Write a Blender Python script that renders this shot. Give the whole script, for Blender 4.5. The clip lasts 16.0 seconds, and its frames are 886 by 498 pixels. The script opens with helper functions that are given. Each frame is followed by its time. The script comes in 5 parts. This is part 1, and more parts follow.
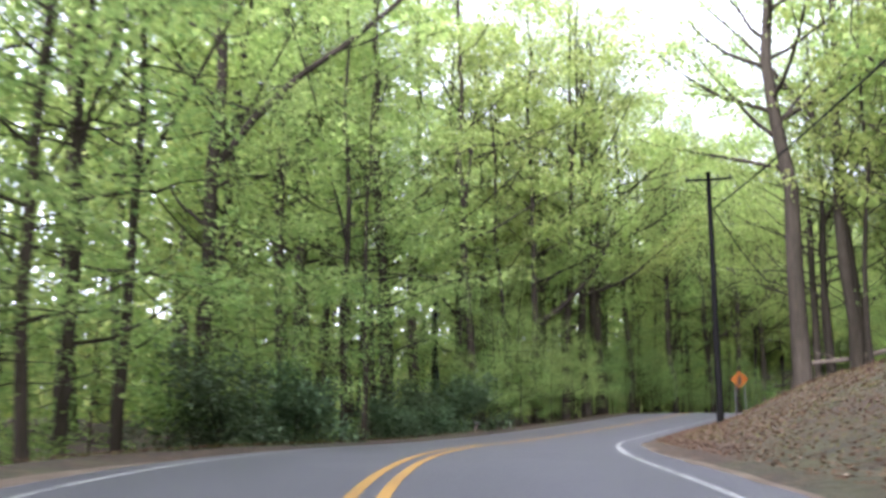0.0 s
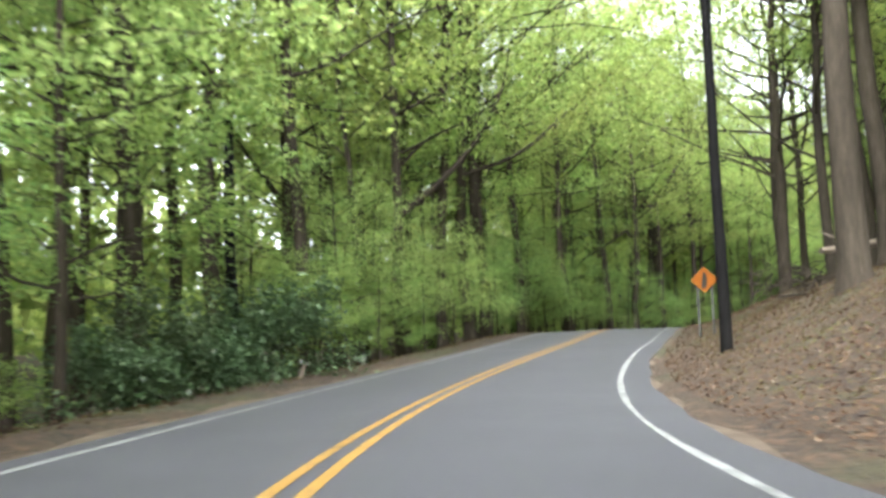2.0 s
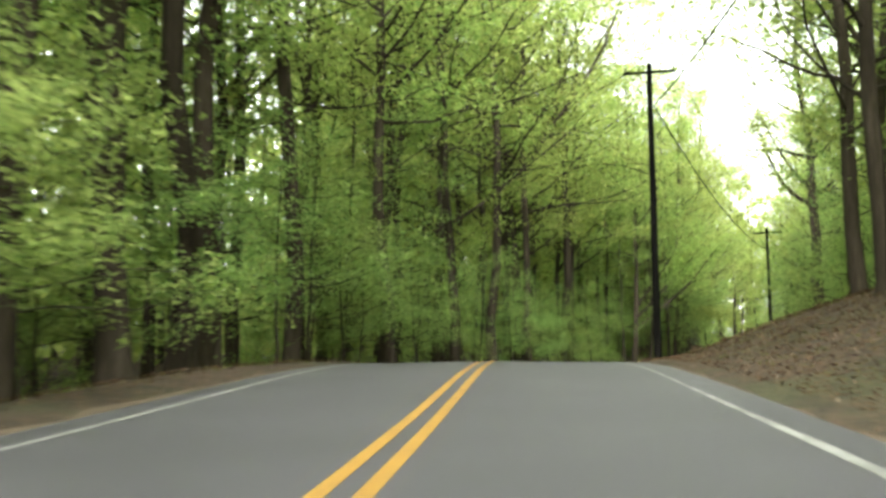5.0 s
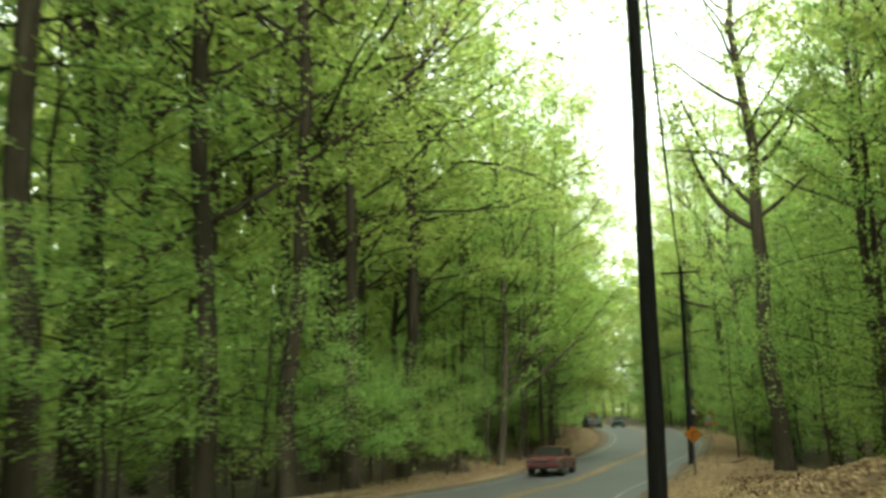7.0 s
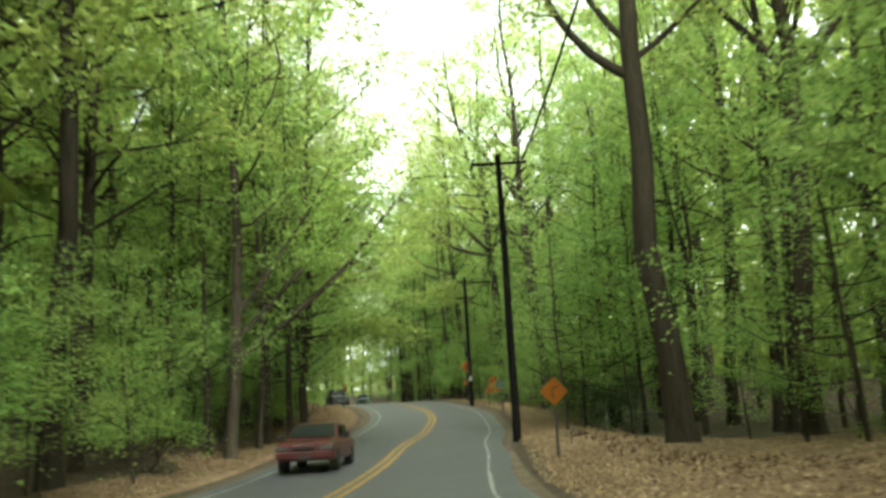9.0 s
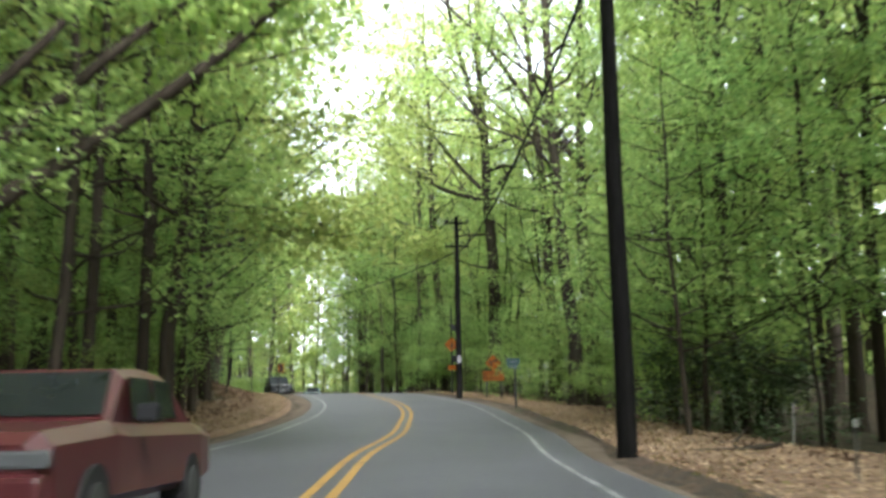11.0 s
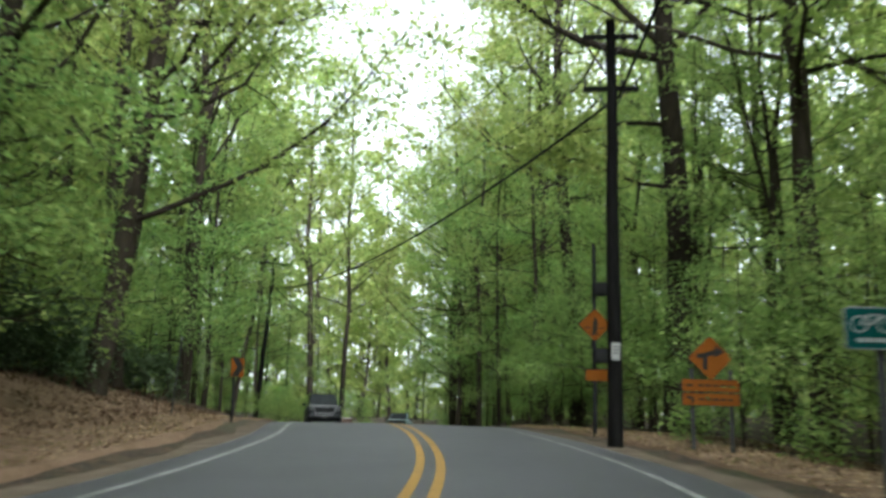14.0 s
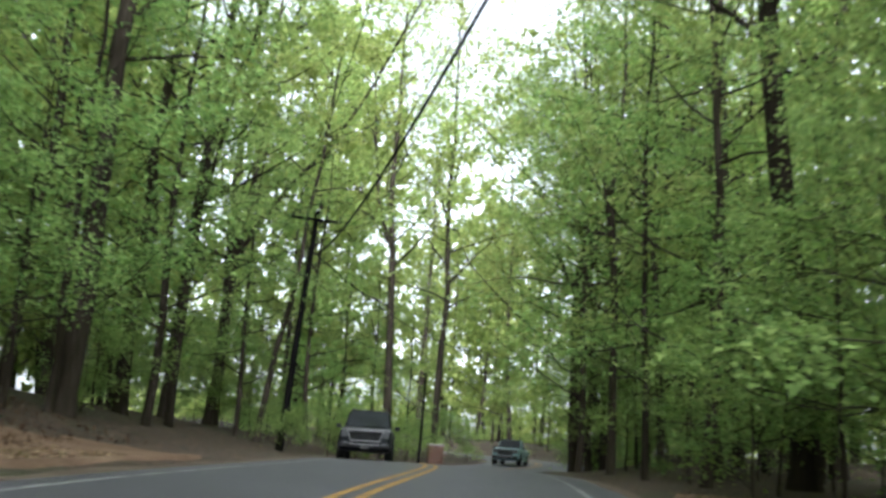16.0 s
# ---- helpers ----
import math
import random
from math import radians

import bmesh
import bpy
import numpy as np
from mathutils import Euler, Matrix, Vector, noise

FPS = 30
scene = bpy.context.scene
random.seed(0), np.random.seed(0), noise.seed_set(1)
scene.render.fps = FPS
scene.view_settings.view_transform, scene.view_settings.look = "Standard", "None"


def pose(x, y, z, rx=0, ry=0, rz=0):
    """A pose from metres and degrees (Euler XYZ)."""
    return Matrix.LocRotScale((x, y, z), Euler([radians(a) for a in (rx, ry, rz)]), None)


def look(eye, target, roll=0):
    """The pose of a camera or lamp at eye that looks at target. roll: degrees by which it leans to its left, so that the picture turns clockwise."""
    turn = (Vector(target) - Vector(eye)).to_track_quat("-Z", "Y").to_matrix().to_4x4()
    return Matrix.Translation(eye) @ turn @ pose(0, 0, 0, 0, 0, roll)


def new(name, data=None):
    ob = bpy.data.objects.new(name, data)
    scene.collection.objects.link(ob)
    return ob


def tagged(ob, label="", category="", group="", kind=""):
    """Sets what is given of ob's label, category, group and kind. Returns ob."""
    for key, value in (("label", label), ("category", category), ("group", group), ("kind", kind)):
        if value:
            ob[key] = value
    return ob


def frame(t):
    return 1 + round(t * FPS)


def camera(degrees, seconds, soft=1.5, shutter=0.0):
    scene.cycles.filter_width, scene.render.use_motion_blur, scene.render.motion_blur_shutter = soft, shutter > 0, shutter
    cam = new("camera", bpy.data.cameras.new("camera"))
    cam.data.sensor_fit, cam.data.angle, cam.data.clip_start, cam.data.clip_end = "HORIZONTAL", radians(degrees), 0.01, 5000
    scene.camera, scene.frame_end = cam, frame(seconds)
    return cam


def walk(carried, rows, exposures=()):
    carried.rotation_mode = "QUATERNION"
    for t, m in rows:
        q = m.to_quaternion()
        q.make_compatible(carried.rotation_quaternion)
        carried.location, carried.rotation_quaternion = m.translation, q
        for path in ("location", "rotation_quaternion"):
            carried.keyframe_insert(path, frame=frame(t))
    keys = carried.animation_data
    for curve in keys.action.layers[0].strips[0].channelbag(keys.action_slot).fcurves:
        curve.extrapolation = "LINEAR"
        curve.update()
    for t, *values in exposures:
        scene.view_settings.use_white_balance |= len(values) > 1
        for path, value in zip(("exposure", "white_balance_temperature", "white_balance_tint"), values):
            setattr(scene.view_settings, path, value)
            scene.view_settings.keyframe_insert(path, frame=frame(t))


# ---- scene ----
cam = camera(48.0, 16.0, soft=3.1, shutter=0.5)
PATH = [
    (0, (0.628, -0.091, 1.653), (0.645, 1.875, 2.020), 0.05),
    (0.5, (0.897, 5.070, 1.929), (0.981, 7.041, 2.260), -1.31),
    (1, (1.225, 10.467, 2.205), (1.377, 12.441, 2.492), -1.76),
    (1.5, (1.858, 16.389, 2.355), (2.084, 18.361, 2.598), -1.93),
    (2, (2.508, 21.939, 2.424), (2.811, 23.905, 2.629), -2.05),
    (2.5, (3.381, 27.496, 2.435), (3.758, 29.452, 2.616), -1.93),
    (3, (4.441, 33.050, 2.461), (4.893, 34.990, 2.634), -1.46),
    (3.5, (5.865, 38.794, 2.540), (6.378, 40.719, 2.718), -1.48),
    (3.7, (6.456, 40.960, 2.597), (6.991, 42.879, 2.778), -1.45),
    (5.8, (16.255, 66.199, 3.750), (16.991, 68.035, 4.045), 0.35),
    (6, (17.300, 68.538, 3.899), (18.061, 70.362, 4.206), 0.35),
    (6.5, (20.015, 74.343, 4.258), (20.859, 76.124, 4.597), -0.15),
    (7, (22.483, 79.525, 4.478), (23.443, 81.238, 4.858), -0.68),
    (7.5, (24.779, 84.234, 4.551), (25.864, 85.868, 4.946), -1.73),
    (8, (27.443, 88.771, 4.514), (28.654, 90.320, 4.879), -2.42),
    (8.5, (30.725, 93.436, 4.338), (32.042, 94.901, 4.682), -3.40),
    (9, (33.892, 97.769, 4.087), (35.288, 99.162, 4.421), -3.33),
    (11.3, (51.824, 117.133, 3.622), (53.266, 118.476, 3.967), -0.87),
    (11.5, (53.368, 118.510, 3.676), (54.801, 119.862, 4.018), -0.70),
    (12, (57.143, 121.878, 3.855), (58.559, 123.248, 4.196), -0.82),
    (12.5, (60.483, 124.843, 4.025), (61.869, 126.243, 4.372), -0.66),
    (13, (64.478, 128.467, 4.218), (65.821, 129.905, 4.578), -0.05),
    (13.5, (68.461, 132.477, 4.435), (69.760, 133.950, 4.816), 0.86),
    (14, (72.281, 136.270, 4.697), (73.525, 137.784, 5.096), 1.34),
    (14.5, (76.047, 139.987, 4.961), (77.226, 141.548, 5.375), 1.87),
    (15, (79.733, 143.935, 5.267), (80.851, 145.538, 5.690), 2.62),
    (15.5, (83.342, 148.008, 5.596), (84.405, 149.647, 6.023), 3.62),
    (16, (86.666, 151.998, 5.980), (87.673, 153.673, 6.405), 3.87),
]

walk(cam, [(t, look(eye, target, roll)) for t, eye, target, roll in PATH], exposures=[(0.0, 2.7, 5700, 20), (1.5, 3.1, 5950, 11), (3.7, 3.08, 6650, 2), (5.8, 2.75, 7000, -8), (6.6, 2.6, 7150, -17), (8.0, 2.55, 7350, -20), (9.0, 2.6, 6950, -14), (11.5, 2.9, 5900, 9), (13.0, 2.55, 5700, 12), (14.0, 2.15, 5950, 1), (15.0, 2.1, 6000, -2), (16.0, 2.2, 5800, 7)])

# ---- overcast daylight ----
SUN_EL, SUN_AZ = 40.0, 205.0
world = bpy.data.worlds.new("overcast_sky")
scene.world = world
world.use_nodes = True
wn, wl = world.node_tree.nodes, world.node_tree.links
wn.clear()
sky = wn.new("ShaderNodeTexSky")
sky.sky_type = "NISHITA"
sky.sun_disc = False
sky.sun_elevation, sky.sun_rotation = radians(SUN_EL), radians(SUN_AZ)
sky.dust_density, sky.air_density = 4.0, 1.0
grey = wn.new("ShaderNodeHueSaturation")
grey.inputs["Saturation"].default_value = 0.12
bg = wn.new("ShaderNodeBackground")
bg.inputs["Strength"].default_value = 0.15
wo = wn.new("ShaderNodeOutputWorld")
wl.new(sky.outputs[0], grey.inputs["Color"])
wl.new(grey.outputs[0], bg.inputs["Color"])
wl.new(bg.outputs[0], wo.inputs["Surface"])
sun_data = bpy.data.lights.new("sun", "SUN")
sun_data.energy, sun_data.angle, sun_data.color = 1.0, radians(45), (1.0, 0.96, 0.9)
sun = new("sun", sun_data)
sun.matrix_world = look((0, 0, 60), (-math.sin(radians(SUN_AZ)), -math.cos(radians(SUN_AZ)), 60 - math.tan(radians(SUN_EL))))


# ---- materials ----
def material(name):
    m = bpy.data.materials.new(name)
    m.use_nodes = True
    t = m.node_tree
    t.nodes.clear()
    return m, t.nodes, t.links


def noise_node(n, l, scale, detail=4.0, coords=None, rough=0.55):
    x = n.new("ShaderNodeTexNoise")
    x.inputs["Scale"].default_value, x.inputs["Detail"].default_value, x.inputs["Roughness"].default_value = scale, detail, rough
    if coords is not None:
        l.new(coords, x.inputs["Vector"])
    return x


def ramp_node(n, l, fac, stops):
    r = n.new("ShaderNodeValToRGB")
    while len(r.color_ramp.elements) < len(stops):
        r.color_ramp.elements.new(0.5)
    for e, (p, c) in zip(r.color_ramp.elements, stops):
        e.position, e.color = p, (*c, 1)
    l.new(fac, r.inputs[0])
    return r


def surface(name, stops, scale, fine=0.0, rough=0.85, bump=0.3, bump_scale=None, stretch=(1, 1, 1), metallic=0.0, vary=0.0, distance=0.02):
    """Coloured noise at two scales with a bump of its own."""
    m, n, l = material(name)
    tc, mp = n.new("ShaderNodeTexCoord"), n.new("ShaderNodeMapping")
    mp.inputs["Scale"].default_value = stretch
    l.new(tc.outputs["Object"], mp.inputs["Vector"])
    big = noise_node(n, l, scale, 5, mp.outputs[0])
    small = noise_node(n, l, fine or scale * 9, 5, mp.outputs[0], 0.7)
    mix = n.new("ShaderNodeMath")
    mix.operation = "MULTIPLY_ADD"
    l.new(small.outputs[0], mix.inputs[0])
    mix.inputs[1].default_value = 0.5
    half = n.new("ShaderNodeMath")
    half.operation = "MULTIPLY"
    half.inputs[1].default_value = 0.5
    l.new(big.outputs[0], half.inputs[0])
    l.new(half.outputs[0], mix.inputs[2])
    r = ramp_node(n, l, mix.outputs[0], stops)
    col = r.outputs[0]
    if vary:
        oi, hs = n.new("ShaderNodeObjectInfo"), n.new("ShaderNodeHueSaturation")
        mr = n.new("ShaderNodeMapRange")
        mr.inputs[3].default_value, mr.inputs[4].default_value = 1 - vary, 1 + vary
        l.new(oi.outputs["Random"], mr.inputs[0])
        l.new(mr.outputs[0], hs.inputs["Value"])
        l.new(col, hs.inputs["Color"])
        col = hs.outputs[0]
    p, o = n.new("ShaderNodeBsdfPrincipled"), n.new("ShaderNodeOutputMaterial")
    p.inputs["Roughness"].default_value, p.inputs["Metallic"].default_value = rough, metallic
    p.inputs["Specular IOR Level"].default_value = 0.08 if rough > 0.82 else 0.5
    l.new(col, p.inputs["Base Color"])
    if bump:
        b = n.new("ShaderNodeBump")
        b.inputs["Strength"].default_value, b.inputs["Distance"].default_value = bump, distance
        bn = noise_node(n, l, bump_scale or scale * 6, 6, mp.outputs[0], 0.7)
        l.new(bn.outputs[0], b.inputs["Height"])
        l.new(b.outputs[0], p.inputs["Normal"])
    l.new(p.outputs[0], o.inputs[0])
    return m


def leaf_material(name, stops, translucent=0.7, gloss=0.0, vary=0.12):
    """Thin leaves: some light goes through them, each leaf and each plant has a tone of its own."""
    m, n, l = material(name)
    geo, oi = n.new("ShaderNodeNewGeometry"), n.new("ShaderNodeObjectInfo")
    r = ramp_node(n, l, geo.outputs["Random Per Island"], stops)
    hs = n.new("ShaderNodeHueSaturation")
    for socket, low, high in (("Hue", 0.5 - vary * 0.14, 0.5 + vary * 0.14), ("Value", 1 - vary, 1 + vary)):
        mr = n.new("ShaderNodeMapRange")
        mr.inputs[3].default_value, mr.inputs[4].default_value = low, high
        l.new(oi.outputs["Random"], mr.inputs[0])
        l.new(mr.outputs[0], hs.inputs[socket])
    l.new(r.outputs[0], hs.inputs["Color"])
    d, t, mx, o = n.new("ShaderNodeBsdfDiffuse"), n.new("ShaderNodeBsdfTranslucent"), n.new("ShaderNodeMixShader"), n.new("ShaderNodeOutputMaterial")
    mx.inputs[0].default_value = translucent
    l.new(hs.outputs[0], d.inputs[0])
    warm = n.new("ShaderNodeHueSaturation")
    warm.inputs["Hue"].default_value, warm.inputs["Saturation"].default_value, warm.inputs["Value"].default_value = 0.482, 1.0, 1.4
    l.new(hs.outputs[0], warm.inputs["Color"])
    l.new(warm.outputs[0], t.inputs[0])
    l.new(d.outputs[0], mx.inputs[1])
    l.new(t.outputs[0], mx.inputs[2])
    last = mx
    if gloss:
        g, m2 = n.new("ShaderNodeBsdfGlossy"), n.new("ShaderNodeMixShader")
        g.inputs["Roughness"].default_value = 0.45
        m2.inputs[0].default_value = gloss
        l.new(mx.outputs[0], m2.inputs[1])
        l.new(g.outputs[0], m2.inputs[2])
        last = m2
    l.new(last.outputs[0], o.inputs[0])
    return m


ASPHALT = surface("asphalt", [(0.3, (0.031, 0.0297, 0.038)), (0.5, (0.0425, 0.0405, 0.0515)), (0.7, (0.06, 0.057, 0.0715))], 0.35, 60, 0.62, 0.35, 90)
GRAVEL = surface("gravelly_verge", [(0.3, (0.058, 0.044, 0.034)), (0.5, (0.1, 0.077, 0.06)), (0.7, (0.165, 0.13, 0.105))], 1.2, 30, 0.95, 0.5, 40)
YELLOW = surface("yellow_road_paint", [(0.36, (0.0858, 0.0546, 0.0273)), (0.45, (0.2262, 0.1209, 0.02028)), (0.7, (0.2808, 0.156, 0.0273))], 1.5, 25, 0.7, 0.2, 70)
WHITE = surface("white_road_paint", [(0.4, (0.08, 0.08, 0.083)), (0.5, (0.185, 0.185, 0.19)), (0.72, (0.265, 0.265, 0.27))], 1.3, 25, 0.7, 0.2, 70)
BARK = surface("bark", [(0.3, (0.014, 0.0115, 0.009)), (0.5, (0.035, 0.028, 0.0215)), (0.72, (0.068, 0.056, 0.045))], 1.4, 9, 0.95, 0.9, 7, (1, 1, 0.16), vary=0.3, distance=0.05)
POLE_WOOD = surface("creosoted_pole_wood", [(0.3, (0.002, 0.0019, 0.002)), (0.55, (0.005, 0.0045, 0.0045)), (0.75, (0.011, 0.01, 0.0095))], 2.0, 18, 0.85, 0.5, 20, (1, 1, 0.08))
STEEL = surface("galvanised_steel", [(0.3, (0.018, 0.018, 0.018)), (0.7, (0.038, 0.038, 0.037))], 5, 40, 0.7, 0.1, 50, metallic=0.2)
BLACK = surface("black_plastic", [(0.3, (0.008, 0.008, 0.009)), (0.7, (0.02, 0.02, 0.022))], 8, 40, 0.85, 0.1)
SIGN_ORANGE = surface("warning_yellow_sheeting", [(0.3, (0.125, 0.04, 0.005)), (0.7, (0.165, 0.055, 0.007))], 3, 30, 0.84, 0.02)
SIGN_GREEN = surface("green_sign_sheeting", [(0.3, (0.001, 0.028, 0.026)), (0.7, (0.002, 0.045, 0.042))], 3, 30, 0.84, 0.02)
SIGN_BLACK = surface("black_sign_ink", [(0.3, (0.012, 0.012, 0.012)), (0.7, (0.02, 0.02, 0.02))], 3, 30, 0.84, 0.0)
SIGN_WHITE = surface("white_sign_sheeting", [(0.3, (0.2, 0.2, 0.2)), (0.7, (0.27, 0.27, 0.27))], 3, 30, 0.84, 0.02)
LEAF = leaf_material("spring_leaves", [(0.0, (0.135, 0.2, 0.063)), (0.5, (0.225, 0.305, 0.095)), (1.0, (0.33, 0.4, 0.138))])
LEAF_UNDER = leaf_material("understory_leaves", [(0.0, (0.11, 0.185, 0.062)), (0.5, (0.19, 0.285, 0.094)), (1.0, (0.28, 0.38, 0.132))])
LEAF_DARK = leaf_material("evergreen_leaves", [(0.0, (0.035, 0.065, 0.025)), (0.6, (0.065, 0.11, 0.045)), (1.0, (0.13, 0.18, 0.09))], 0.15, 0.06)
DEAD_LEAF = leaf_material("dead_leaves", [(0.0, (0.045, 0.027, 0.017)), (0.5, (0.08, 0.05, 0.031)), (0.92, (0.13, 0.087, 0.058)), (1.0, (0.24, 0.2, 0.16))], 0.1)
PALE_LEAF = leaf_material("pale_dry_leaves", [(0.0, (0.21, 0.135, 0.09)), (0.5, (0.33, 0.22, 0.15)), (1.0, (0.45, 0.33, 0.235))], 0.1)
NEEDLES = surface("matted_tan_litter", [(0.3, (0.075, 0.047, 0.031)), (0.5, (0.135, 0.088, 0.06)), (0.7, (0.215, 0.15, 0.105))], 0.9, 14, 0.95, 0.6, 22, distance=0.03)
GRASS = leaf_material("verge_grass", [(0.0, (0.06, 0.0825, 0.0165)), (0.5, (0.105, 0.1162, 0.03375)), (1.0, (0.18, 0.15, 0.0675))], 0.3)
DEADWOOD = surface("weathered_dead_wood", [(0.3, (0.07, 0.055, 0.045)), (0.5, (0.16, 0.13, 0.105)), (0.75, (0.27, 0.23, 0.19))], 2.0, 14, 0.95, 0.7, 12, (0.25, 1, 1))
BRICK = surface("weathered_red_brick", [(0.3, (0.09, 0.045, 0.036)), (0.6, (0.14, 0.075, 0.06))], 3, 20, 0.9, 0.4, 20, vary=0.2)
MORTAR = surface("grey_mortar", [(0.3, (0.3, 0.28, 0.26)), (0.7, (0.4, 0.38, 0.35))], 4, 30, 0.95, 0.4, 30)


def ground_material():
    """Leaf litter with patches of thin grass and bare soil."""
    m, n, l = material("leaf_litter_and_grass")
    tc = n.new("ShaderNodeTexCoord")
    o = tc.outputs["Object"]
    grain, mid, lumps, patch = noise_node(n, l, 9.0, 6, o, 0.75), noise_node(n, l, 1.1, 5, o, 0.6), noise_node(n, l, 1.9, 5, o, 0.7), noise_node(n, l, 0.23, 5, o, 0.65)
    vor = n.new("ShaderNodeTexVoronoi")
    vor.inputs["Scale"].default_value = 7.0
    l.new(o, vor.inputs["Vector"])
    add = n.new("ShaderNodeMath")
    add.operation = "ADD"
    l.new(grain.outputs[0], add.inputs[0])
    l.new(vor.outputs["Distance"], add.inputs[1])
    half = n.new("ShaderNodeMath")
    half.operation = "MULTIPLY"
    half.inputs[1].default_value = 0.52
    l.new(add.outputs[0], half.inputs[0])
    litter = ramp_node(n, l, half.outputs[0], [(0.28, (0.009, 0.005, 0.003)), (0.42, (0.025, 0.0135, 0.0075)), (0.54, (0.043, 0.0235, 0.013)), (0.7, (0.08, 0.046, 0.026))])
    grass = ramp_node(n, l, grain.outputs[0], [(0.3, (0.015, 0.0175, 0.0055)), (0.5, (0.034, 0.037, 0.0115)), (0.7, (0.066, 0.062, 0.023))])
    soil = ramp_node(n, l, grain.outputs[0], [(0.3, (0.016, 0.0095, 0.006)), (0.7, (0.04, 0.0245, 0.015))])
    g = ramp_node(n, l, patch.outputs[0], [(0.49, (0, 0, 0)), (0.62, (0.8, 0.8, 0.8))])
    b = ramp_node(n, l, mid.outputs[0], [(0.52, (0, 0, 0)), (0.7, (0.7, 0.7, 0.7))])
    m1, m2 = n.new("ShaderNodeMixRGB"), n.new("ShaderNodeMixRGB")
    l.new(g.outputs[0], m1.inputs[0])
    l.new(litter.outputs[0], m1.inputs[1])
    l.new(grass.outputs[0], m1.inputs[2])
    l.new(b.outputs[0], m2.inputs[0])
    l.new(m1.outputs[0], m2.inputs[1])
    l.new(soil.outputs[0], m2.inputs[2])
    tone, tr = n.new("ShaderNodeHueSaturation"), n.new("ShaderNodeMapRange")
    tr.inputs[1].default_value, tr.inputs[2].default_value, tr.inputs[3].default_value, tr.inputs[4].default_value = 0.32, 0.68, 0.5, 1.4
    l.new(lumps.outputs[0], tr.inputs[0])
    l.new(tr.outputs[0], tone.inputs["Value"])
    l.new(m2.outputs[0], tone.inputs["Color"])
    p, out, bump = n.new("ShaderNodeBsdfPrincipled"), n.new("ShaderNodeOutputMaterial"), n.new("ShaderNodeBump")
    p.inputs["Roughness"].default_value = 0.95
    bump.inputs["Strength"].default_value, bump.inputs["Distance"].default_value = 0.9, 0.06
    l.new(add.outputs[0], bump.inputs["Height"])
    l.new(bump.outputs[0], p.inputs["Normal"])
    l.new(tone.outputs[0], p.inputs["Base Color"])
    l.new(p.outputs[0], out.inputs[0])
    return m


LITTER = ground_material()


# ---- the road's line: centre of the double yellow line ----
CENTRE = [
    (0.31, -56.99, -0.62), (0.05, -17.36, 0.04), (-0.03, 2.30, 0.72), (0.04, 10.37, 1.15), (0.61, 18.17, 1.32), (1.81, 26.06, 1.38),
    (3.37, 34.27, 1.42), (6.00, 43.67, 1.61), (10.25, 55.16, 2.05), (15.43, 66.72, 2.70), (19.94, 76.77, 3.29), (23.86, 85.40, 3.49),
    (27.98, 92.77, 3.38), (33.45, 99.66, 3.00), (39.48, 106.47, 2.72), (45.30, 112.90, 2.57), (51.14, 118.54, 2.58), (56.68, 123.60, 2.82),
    (61.67, 128.38, 3.08), (67.06, 132.95, 3.35), (72.02, 137.69, 3.66), (76.80, 142.35, 4.03), (81.59, 147.75, 4.52), (87.03, 155.05, 5.08),
    (91.22, 161.49, 5.52), (100.65, 175.13, 5.92), (107.30, 186.60, 6.03), (114.20, 195.20, 5.98), (122.30, 202.60, 6.02), (131.50, 211.00, 6.45), (137.50, 221.50, 6.90), (139.00, 234.00, 7.30), (135.00, 248.00, 7.60), (126.00, 262.00, 7.80), (112.00, 276.00, 8.00),
]


def spline(points, step):
    """Points at even steps along a smooth line through the given points."""
    p = np.array(points, float)
    p = np.vstack([2 * p[0] - p[1], p, 2 * p[-1] - p[-2]])
    u = np.linspace(0, 1, 25)[:-1, None]
    out = []
    for a, b, c, d in zip(p[:-3], p[1:-2], p[2:-1], p[3:]):
        out.append(0.5 * (2 * b + (c - a) * u + (2 * a - 5 * b + 4 * c - d) * u**2 + (3 * b - a - 3 * c + d) * u**3))
    q = np.vstack(out)
    s = np.r_[0, np.cumsum(np.linalg.norm(np.diff(q, axis=0), axis=1))]
    even = np.arange(0, s[-1], step)
    return np.stack([np.interp(even, s, q[:, i]) for i in range(q.shape[1])], 1)


LINE = spline(CENTRE, 0.6)
k9 = np.ones(9) / 9
LINE[4:-4] = np.stack([np.convolve(LINE[:, i], k9, "valid") for i in range(3)], 1)
TANGENT = np.gradient(LINE, axis=0)[:, :2]
TANGENT /= np.linalg.norm(TANGENT, axis=1)[:, None]
RIGHT = np.stack([TANGENT[:, 1], -TANGENT[:, 0]], 1)
ARC = np.r_[0, np.cumsum(np.linalg.norm(np.diff(LINE, axis=0), axis=1))]
ARC -= ARC[np.argmin(np.abs(LINE[:, 1]))]


